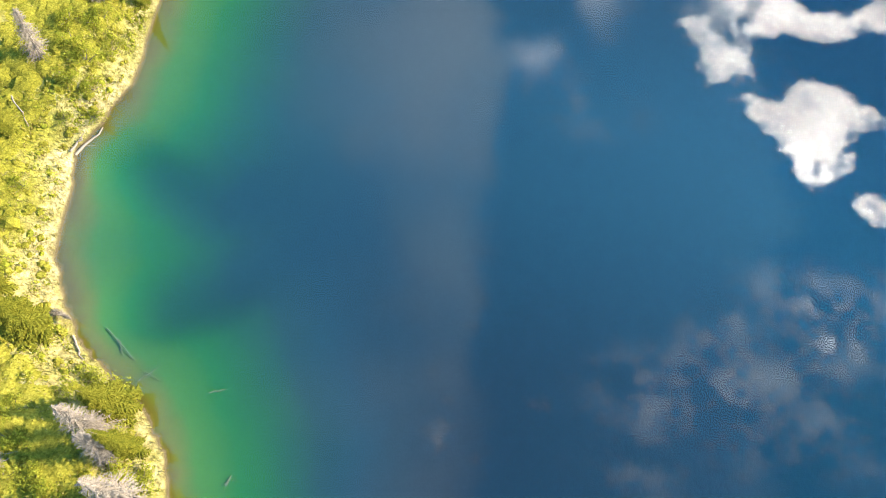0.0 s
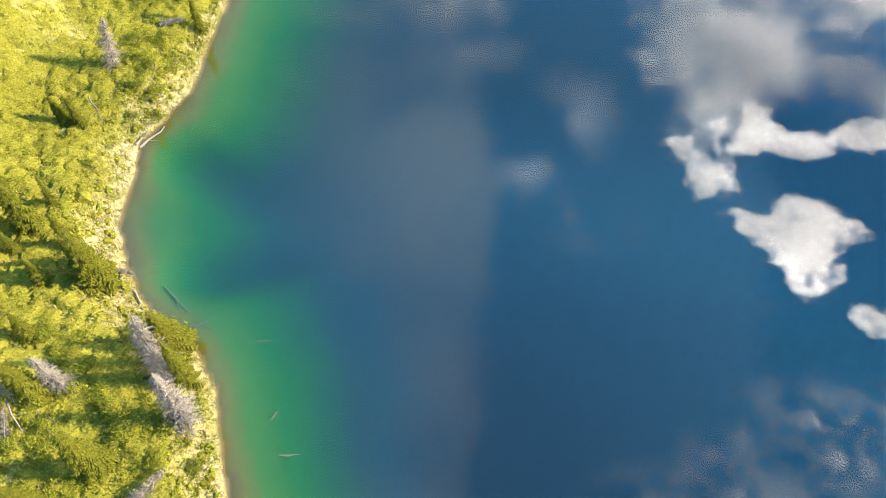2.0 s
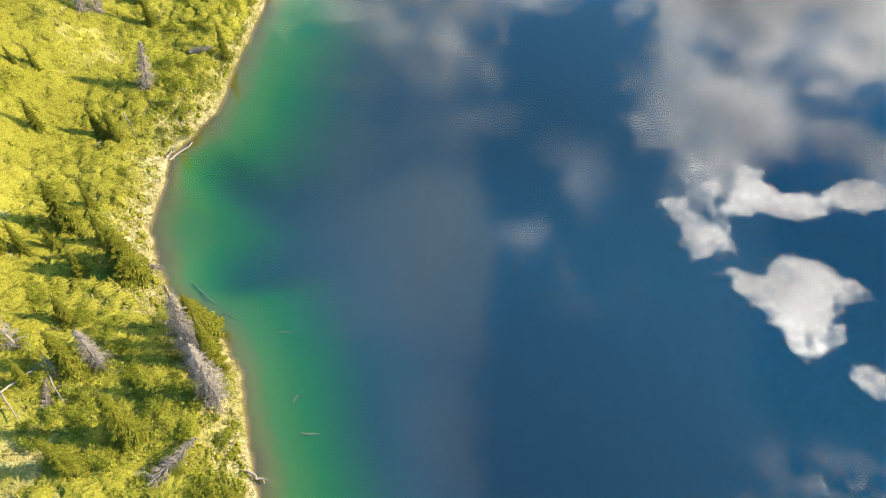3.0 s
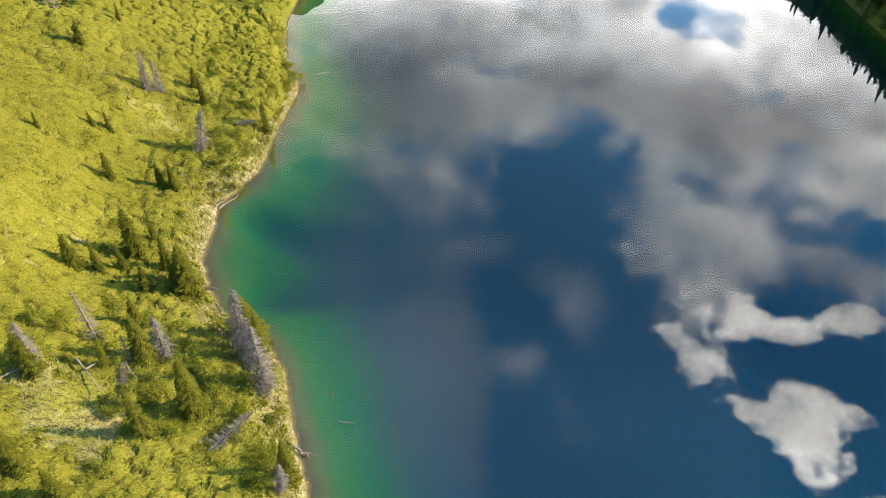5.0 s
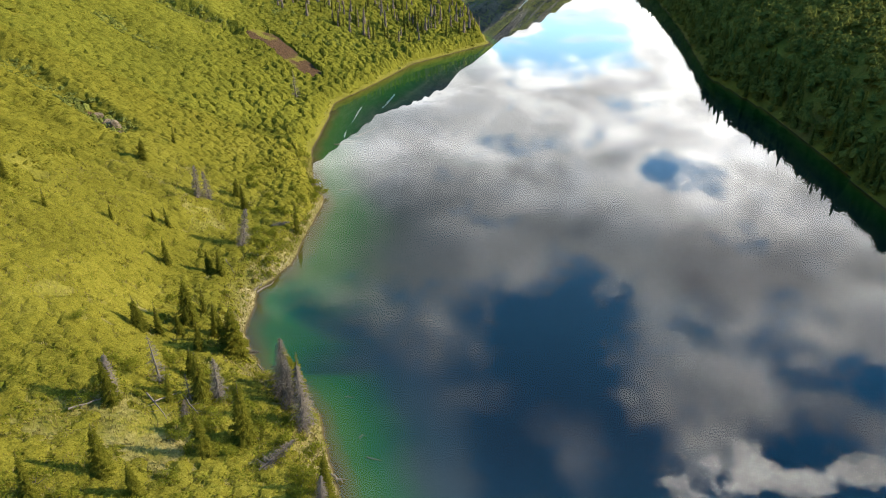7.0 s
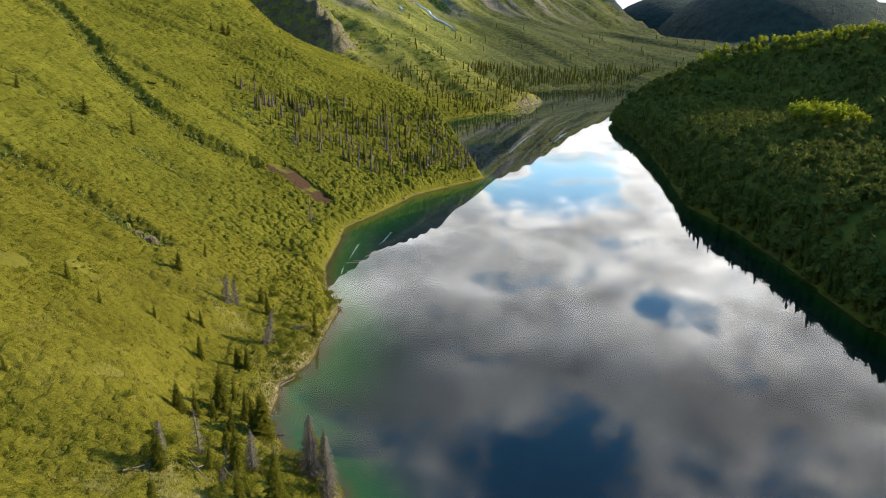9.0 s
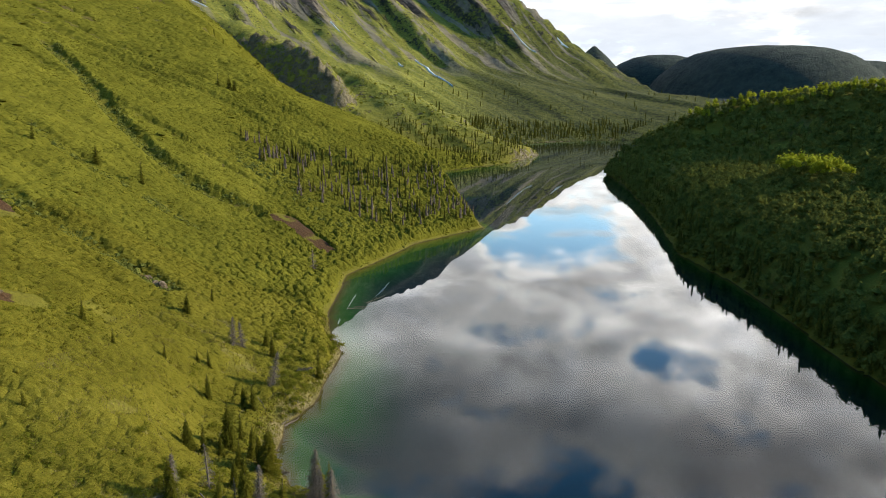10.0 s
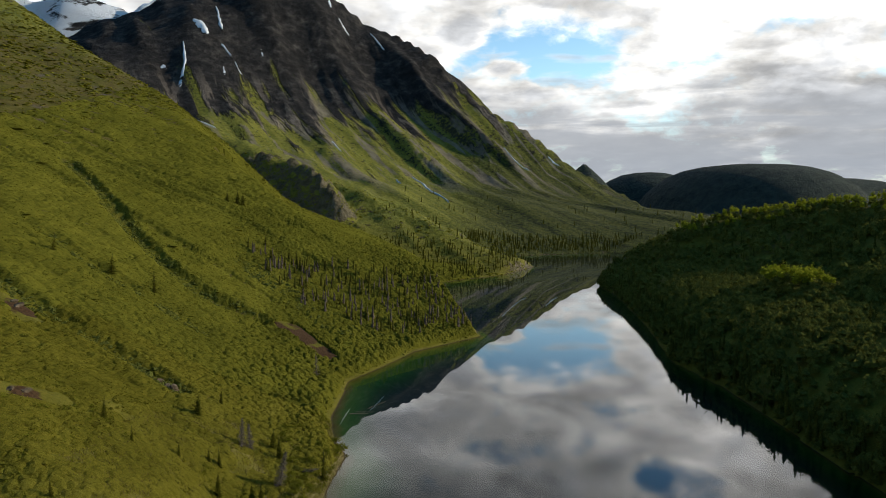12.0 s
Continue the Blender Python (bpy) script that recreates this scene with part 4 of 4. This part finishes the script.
SPRUCE = [spruce_meshes(i, w) for i, w in enumerate((0.15, 0.18, 0.21, 0.16, 0.25, 0.13))]
SNAG = [snag_meshes(i, w) for i, w in enumerate((1.0, 1.0, 0.25))]
ALDERS = [alder_mesh(i) for i in range(3)]

SPRUCES_NEAR = [(3.3, 18.9, 7.0), (-12.8, -2.7, 5.3), (-9.5, -21.2, 5.8), (-7.4, -20.3, 5.6), (-5.2, -15.4, 8.6), (-4.1, -12.1, 5.4), (-0.9, -16.9, 6.2), (2.6, -20.4, 8.5), (1.0, -18.8, 6.6), (-1.7, -21.6, 5.2),
                (2.9, -33.6, 8.2), (0.0, -36.1, 4.9), (6.4, -42.8, 7.4), (9.5, -39.3, 9.3), (-9.3, 24.7, 4.8), (-6.8, 21.0, 6.0), (11.9, -26.5, 8.1), (14.0, -30.3, 9.3), (19.6, -44.4, 7.9), (-1.6, -48.9, 6.9)]
SPRUCES_SLOPE = [(2.3, -50.5, 5.4), (-5.7, -53.6, 6.0), (-26.2, 24.4, 4.9), (-24.7, 35.9, 4.4), (-15.1, 5.4, 4.3), (-20.3, -2.2, 3.1), (-7.0, -0.5, 4.9), (-5.3, -0.5, 5.3), (-5.0, -38.7, 6.4), (-16.9, 4.5, 2.9), (-26.5, -7.8, 3.4),
                 (-5.4, -18.5, 4.2), (-0.4, -27.8, 4.8), (-101.8, 101.3, 6.9), (-86.5, 109.6, 7.7), (-32.1, -6.2, 4.4), (-71.4, 109.0, 9.0), (-58.4, 208.8, 6.5), (-84.0, 249.1, 8.5), (-89.3, 247.7, 8.0), (-81.2, 249.2, 7.8), (-26.9, -32.3, 3.2)]
for i, (x, y, h) in enumerate(SPRUCES_NEAR + SPRUCES_SLOPE):
    w = h * (1.45 if (x, y) == (2.6, -20.4) else rng.uniform(0.75, 1.05))
    plant("spruce_tree", SPRUCE[i % 6], (x, y), (w, h), "yellow-green spruce tree standing in willow scrub", "tree", "spruces on the near slope", (rng.normal(0, 2), rng.normal(0, 2)))

DEAD = [(-4.1, 8.8, 7.8, 0), (-12.9, 20.0, 6.1, 0), (-14.6, 18.7, 6.6, 1), (11.3, -29.0, 9.5, 0), (15.1, -34.2, 10.0, 1), (4.6, -32.8, 7.1, 0), (-2.5, -32.2, 7.5, 2), (1.8, -34.4, 4.4, 2), (19.2, -45.7, 5.0, 1), (-5.5, -38.1, 6.4, 0), (-12.3, 94.8, 8.5, 2), (12.8, -31.0, 7.6, 1)]
for x, y, h, k in DEAD:
    plant("dead_spruce", SNAG[k], (x, y), (h * 1.15, h), "bare weathered pole of a dead spruce" if k == 2 else "dead spruce with dense grey twigs near the shore", "tree", "dead spruces", (rng.normal(0, 4), rng.normal(0, 4)))

ALDER_SPOTS = [(0.2, 9.0, 2.2), (-1.5, 11.0, 2.0), (1.2, 6.5, 1.9), (-0.8, 6.8, 1.8), (2.0, 11.5, 1.8), (-2.6, 14.0, 1.9), (0.4, 14.5, 1.9), (1.5, 3.4, 1.4), (13.6, -34.2, 1.7), (17.2, -38.5, 1.9), (18.0, -42.5, 2.0), (17.0, -46.0, 1.9),
               (3.6, 34.0, 2.0), (3.9, 38.5, 2.2), (1.8, 41.0, 2.2), (9.0, -24.6, 1.8), (10.6, -26.0, 2.2), (3.0, -29.5, 1.9), (5.5, -31.0, 1.8), (4.2, -28.0, 1.7), (0.5, -27.6, 1.7), (7.0, -33.0, 1.6), (-1.0, 2.4, 1.3), (-2.5, -6.0, 1.5)]
more = strew((-14, -56, 19, -24), 260, lambda q: (shore_offset(q) > 1.5) & (thicket(q, 9, 260) > -0.06))[:62]
more = np.concatenate([more, strew((-24, -22, 2, 18), 60, lambda q: (shore_offset(q) > 3) & (thicket(q, 9, 261) > 0.06))[:10], strew((-10, 18, 5, 60), 90, lambda q: (shore_offset(q) > 1.0) & (thicket(q, 9, 262) > -0.02))[:22]])
ALDER_SPOTS += [(float(q[0]), float(q[1]), float(rng.uniform(1.0, 2.1))) for q in more]
for i, (x, y, s) in enumerate(ALDER_SPOTS):
    plant("alder_bush", ALDERS[i % 3], (x, y), (s, s * 0.85), "bright green leafy alder bush on the bank", "bush", "alder bushes on the bank")


# woods too many to count
def low_spruces(xy, high, tiers=6, spread=0.17):
    base = on_ground(xy, 0.2)
    k = len(base)
    h = high * rng.uniform(0.6, 1.25, k)
    vs, fs, n0 = [], [], 0
    for t in range(tiers):
        z0, z1 = 0.06 + 0.9 * t / tiers, 0.06 + 0.9 * (t + 1.5) / tiers
        r = spread * (1 - t / tiers) ** 0.85 + 0.02
        blades = 6
        a0 = rng.uniform(0, 6.28, k)
        for i in range(blades):
            a = a0 + 6.283 * i / blades + rng.normal(0, 0.2, k)
            rr = h * r * rng.uniform(0.6, 1.25, k)
            c, s = np.cos(a), np.sin(a)
            top = base + np.column_stack([0 * h, 0 * h, np.minimum(z1, 1.0) * h])
            tipp = base + np.column_stack([rr * c, rr * s, z0 * h])
            w = 0.45 * rr
            l = base + np.column_stack([0.7 * rr * c - w * s, 0.7 * rr * s + w * c, (z0 + 0.03) * h])
            q = base + np.column_stack([0.7 * rr * c + w * s, 0.7 * rr * s - w * c, (z0 + 0.03) * h])
            vs.append(np.stack([top, l, tipp, q], 1).reshape(-1, 3))
            fs.append(np.arange(4 * k).reshape(-1, 4) + n0)
            n0 += 4 * k
    return np.concatenate(vs), np.concatenate(fs)


POINT_WOOD = [(-64, 194), (-45, 206), (-26, 212), (0, 226), (24, 236), (40, 244), (47, 215), (44, 196), (28, 174), (10, 159), (-13, 158), (-30, 156), (-47, 172)]
BAY_WOOD = [(-50, 470), (-25, 545), (34, 530), (85, 522), (116, 540), (100, 500), (81, 468), (53, 440), (21, 402), (-20, 410)]
FAR_WOOD = [(34, 570), (60, 760), (172, 800), (222, 812), (300, 800), (245, 750), (174, 724), (118, 692), (106, 610), (110, 570)]
w1 = strew((-75, 150, 55, 270), 950, lambda q: within(q, POINT_WOOD) & (shore_offset(q) > 1.5) & (thicket(q, 18, 230) > -0.2))
dead = rng.uniform(size=len(w1)) < 0.48
stuff("spruce_wood", "dense dark spruce wood behind the point", "trees", [low_spruces(w1[~dead], 5.8, 7, 0.15)], DARK_NEEDLE)
stuff("dead_wood", "grey dead spruces standing among the wood", "trees", [low_spruces(w1[dead], 5.4, 7, 0.125)], DEAD_TWIG)
w2 = strew((-70, 400, 125, 560), 800, lambda q: within(q, BAY_WOOD) & (shore_offset(q) > 2))
w3 = strew((30, 560, 320, 830), 2000, lambda q: within(q, FAR_WOOD) & (shore_offset(q) > 2) & (thicket(q, 60, 231) > -0.1))
w4 = strew((-60, 470, 560, 1000), 170, lambda q: (shore_offset(q) > 5) & (height(q) < 90) & (q[:, 0] > -40))
stuff("spruce_wood", "distant spruce wood along the head of the lake", "trees", [low_spruces(w2, 6, 5, 0.13), low_spruces(np.concatenate([w3, w4]), 8, 4, 0.13)], DARK_NEEDLE)


def east_side(q):
    return (shore_offset(q) > 0.4) & (q[:, 0] > 100)


def crowns(xy, rad, leaves, leaf, raised=0.0):
    base = on_ground(xy)
    r = rad * rng.uniform(0.65, 1.3, len(xy))
    base[:, 2] += r * 0.9 + raised
    tall = r * rng.uniform(1.1, 1.9, len(xy))
    c, out = dome_points(base, r, tall, leaves, 0.8)
    a, b = hearts(base, r * 0.85, tall * 0.85), leaf_quads(c, leaf, outward=out)
    return np.concatenate([a[0], b[0]]), np.concatenate([a[1], b[1] + len(a[0])])


e1 = strew((118, -60, 200, 260), 3600, east_side)
e2 = strew((130, -60, 330, 440), 6500, lambda q: east_side(q) & ~((q[:, 0] < 200) & (q[:, 1] < 260)))
e7 = strew((110, -60, 290, 420), 16000, lambda q: (shore_offset(q) > 0.5) & (shore_offset(q) < 5) & (q[:, 0] > 100))[:420]
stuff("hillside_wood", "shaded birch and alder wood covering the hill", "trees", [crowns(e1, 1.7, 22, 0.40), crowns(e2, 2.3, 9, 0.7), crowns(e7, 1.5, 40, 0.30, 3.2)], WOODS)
e3 = strew((122, -60, 330, 440), 900, lambda q: east_side(q) & (thicket(q, 50, 240) > -0.02))
e4 = strew((115, -60, 175, 410), 3000, lambda q: (shore_offset(q) > 0.6) & (shore_offset(q) < 7) & (q[:, 0] > 100))[:260]
stuff("spruce_wood", "dark spruces scattered through the shaded hillside wood", "trees", [low_spruces(e3, 6.5, 7, 0.13), low_spruces(e4, 7.6, 8, 0.14)], DARK_NEEDLE)
# trees on knoll and crest, their sunlit look put into the leaf colour
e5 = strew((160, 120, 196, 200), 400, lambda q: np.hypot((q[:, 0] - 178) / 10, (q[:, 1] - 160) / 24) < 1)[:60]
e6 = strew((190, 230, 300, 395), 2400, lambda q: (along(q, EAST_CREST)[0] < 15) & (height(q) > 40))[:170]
stuff("aspen_wood", "yellow-green aspens standing clear on the hill, sunlight painted into their leaves", "trees", [crowns(np.concatenate([e5, e6]), 1.7, 40, 0.38, 4.0)], SUN_PAINTED_ASPEN)


# ---- old snow on the mountain ----
def snow_patch(line, widths):
    """A snow tongue draped over the slope along a line, with an uneven edge."""
    v, f = [], []
    pts = [np.array(q, float) for q in line]
    rows = []
    for a, b in zip(pts[:-1], pts[1:]):
        for k in range(6):
            rows.append(a + (b - a) * k / 6)
    rows.append(pts[-1])
    across = np.array([pts[-1][1] - pts[0][1], pts[0][0] - pts[-1][0]])
    across /= np.linalg.norm(across)
    n = len(rows)
    flat = []
    for i, q in enumerate(rows):
        w = np.interp(i / (n - 1), np.linspace(0, 1, len(widths)), widths) * rng.uniform(0.4, 0.9)
        shift = rng.normal(0, 0.15) * w
        for s in (-1, -0.5, 0, 0.5, 1):
            flat.append(q + across * (s * w + shift))
    flat = np.array(flat)
    z = height(flat) + np.tile([-0.6, 1.6, 2.2, 1.6, -0.6], n)
    for i in range(n - 1):
        for j in range(4):
            k = 5 * i + j
            f.append((k, k + 1, k + 6, k + 5))
    ob = new("snow_patch", mesh_of("snow_patch", np.column_stack([flat, z]), f, SNOW, True))
    return tagged(ob, "long patch of old snow lying in a mountain gully", "snow", "snow patches on the mountain")


for line, widths in [([(-338, 905), (-322, 880), (-300, 868)], (2, 3, 3, 1)), ([(-184, 1191), (-161, 1147)], (2, 5, 2)), ([(-53, 1075), (-43, 1043)], (2, 4, 1)), ([(-27, 1115), (-5, 1080), (20, 1014), (38, 946)], (1, 3, 4, 3, 1)),
                     ([(-582, 1377), (-568, 1362)], (5, 8, 4)), ([(-564, 1454), (-534, 1383), (-525, 1333)], (3, 5, 4, 6)), ([(-524, 1325), (-514, 1297)], (6, 9, 2)), ([(-572, 1540), (-543, 1517), (-522, 1496)], (5, 19, 16, 4)), ([(-552, 1652), (-520, 1581), (-503, 1544)], (3, 5, 7, 2)),
                     ([(-490, 1495), (-460, 1470)], (3, 5, 2)), ([(-446, 1452), (-420, 1420)], (2, 4, 2)), ([(158, 1345), (178, 1304), (203, 1281)], (1, 3, 3, 1)), ([(264, 1417), (286, 1397)], (2, 5, 1)),
                     ([(-296, 1835), (-283, 1791)], (4, 9, 3)), ([(-257, 1766), (-227, 1743)], (3, 7, 3)), ([(-176, 1797), (-131, 1728)], (2, 5, 2)), ([(-461, 1414), (-447, 1378)], (2, 4, 2)), ([(-409, 1535), (-399, 1515)], (3, 4, 2))]:
    snow_patch(line, widths)


# ---- driftwood, fallen poles and sunken timber ----
def timber(name, a, b, radius, material, label, lift=0.0, snags=3):
    """A fallen tree trunk from a to b: crooked, tapered, with broken stubs."""
    r = np.random.default_rng(int(abs(a[0] * 31 + a[1] * 17 + 90)))
    ends = [np.array([*q, max(ground_z(*q), -3.0) + radius * 0.7 + lift]) for q in (a, b)]
    n = 5
    pts = [ends[0] + (ends[1] - ends[0]) * k / n + np.array([*r.normal(0, radius * 0.9, 2), 0]) * (0 < k < n) for k in range(n + 1)]
    v, f = [], []
    for k in range(n):
        ra, rb = radius * (1 - 0.6 * k / n), radius * (1 - 0.6 * (k + 1) / n)
        spike(v, f, pts[k], pts[k + 1] + (pts[k + 1] - pts[k]) * 0.04, ra, rb, 8)
    e = new(name)
    part("trunk", mesh_of("trunk", v, f, material, True), e)
    for _ in range(snags):
        q = ends[0] + (ends[1] - ends[0]) * r.uniform(0.3, 0.95)
        v, f = [], []
        d = r.normal(0, 1, 3) * (1, 1, 0.35) + (0, 0, 0.35)
        tip = q + d / np.linalg.norm(d) * radius * r.uniform(5, 12)
        spike(v, f, q, (q + tip) / 2, radius * 0.28, radius * 0.18, 5)
        spike(v, f, (q + tip) / 2, tip + r.normal(0, radius, 3), radius * 0.18, radius * 0.05, 5)
        part("branch_stub", mesh_of("branch_stub", v, f, material), e)
    return tagged(e, label, "log")


timber("driftwood_log", (0.4, -0.9), (2.4, 2.6), 0.16, GREY_WOOD, "long weathered driftwood log along the water's edge", 0.05, 2)
timber("driftwood_log", (0.0, -0.7), (0.7, 1.1), 0.14, GREY_WOOD, "short pale driftwood log on the bank", 0.1, 1)
timber("driftwood_log", (5.6, -20.4), (7.3, -22.6), 0.13, GREY_WOOD, "grey log lying at the foot of the bank", 0.05, 1)
timber("driftwood_log", (19.2, -40.6), (20.9, -41.5), 0.16, GREY_WOOD, "pale stranded log sticking out over the shallows", 0.25, 2)
timber("fallen_pole", (-8.4, -41.4), (-5.0, -38.2), 0.12, GREY_WOOD, "bare silver pole fallen across the scrub", 0.5, 3)
timber("fallen_pole", (0.4, -34.0), (3.8, -37.4), 0.11, GREY_WOOD, "bare silver pole leaning through the scrub", 0.9, 4)
timber("fallen_pole", (-2.2, -36.4), (1.2, -39.6), 0.11, GREY_WOOD, "broken silver pole fallen among the spruces", 0.8, 4)
timber("fallen_pole", (-0.8, -37.6), (0.4, -33.8), 0.10, GREY_WOOD, "thin silver pole lying over the willows", 0.9, 3)
timber("fallen_pole", (-5.6, 3.6), (-3.4, 0.6), 0.09, GREY_WOOD, "thin silver pole lying in the grass", 0.35, 1)
for a, b, k in [((8.0, -19.2), (11.6, -22.2), 0.07), ((9.3, -20.2), (10.4, -21.8), 0.07), ((12.4, -24.2), (13.8, -22.6), 0.06), ((12.6, -23.2), (14.4, -24.0), 0.05), ((18.6, -24.6), (19.8, -24.1), 0.07),
                ((23.0, -36.0), (24.7, -35.6), 0.10), ((21.6, -32.6), (22.0, -31.8), 0.10), ((7.4, 44.0), (9.2, 47.5), 0.09), ((1.5, 74.0), (6.5, 79.0), 0.14), ((6.0, 84.0), (11.0, 92.0), 0.15), ((3.0, 79.0), (8.0, 80.5), 0.12)]:
    timber("sunken_log", a, b, k, GREY_WOOD if a[1] > 40 else SUNK_WOOD, "pale drowned tree trunk lying under clear water" if a[1] > 40 else "dark waterlogged branch lying on the lake bed", 0.1, 4)


def fallen_crown(at, turn, length, tilt=84):
    """A dead spruce that has come down: trunk with grey twigs, lying over the ground."""
    x, y = at
    e = new("fallen_spruce")
    for me in SNAG[1]:
        ob = part(me.name.split(".")[0], me, e)
        if ob.name.startswith("dead_crown"):
            tagged(ob, "tangle of bare grey twigs", kind="stuff")
    e.matrix_basis = pose(x, y, ground_z(x, y) + 0.35, 0, tilt, turn) @ Matrix.Diagonal((length * 1.3, length * 1.3, length, 1))
    tagged(e, "fallen dead spruce with tangled grey twigs", "tree", "fallen spruces")


fallen_crown((12.3, -43.2), 52, 5.2)
fallen_crown((-0.8, 17.0), 14, 3.4)
fallen_crown((-6.0, 22.3), 140, 2.6)
fallen_crown((3.4, -18.2), -22, 2.6, 76)
fallen_crown((2.5, -38.0), 110, 3.0)


# ---- rock outcrop on the slope, with dark earth under its brow ----
def boulder(at, size, seed):
    r = np.random.default_rng(seed)
    bm = bmesh.new()
    bmesh.ops.create_icosphere(bm, subdivisions=2, radius=1)
    for q in bm.verts:
        w = noise.noise(q.co * 1.7 + Vector((seed * 3.1, 0, 0)))
        q.co = Vector((q.co.x * size[0], q.co.y * size[1], q.co.z * size[2])) * (1 + 0.45 * w)
    me = bpy.data.meshes.new("rock")
    bm.to_mesh(me)
    bm.free()
    me.materials.append(ROCK)
    x, y = at
    ob = new("rock", me)
    ob.matrix_basis = pose(x, y, ground_z(x, y) + size[2] * 0.05, r.uniform(-15, 15), r.uniform(-15, 15), r.uniform(0, 360))
    return tagged(ob, "weathered brown rock cropping out of the green slope", "rock", "rocks on the slope")


for i, (x, y, a, b, c) in enumerate([(-36.6, 36.6, 1.3, 1.0, 1.9), (-37.6, 37.2, 1.6, 1.2, 1.2), (-39.0, 38.0, 1.2, 1.4, 0.9), (-35.4, 35.8, 0.9, 0.8, 0.8), (-41.5, 39.5, 1.5, 1.0, 0.8),
                                     (-79.5, 45.5, 1.8, 1.2, 0.6), (-81.5, 47.0, 1.2, 1.0, 0.5), (-43.0, -11.5, 1.2, 0.9, 0.4), (-44.5, -13.5, 0.9, 0.8, 0.4)]):
    boulder((x, y), (a, b, c), 20 + i)
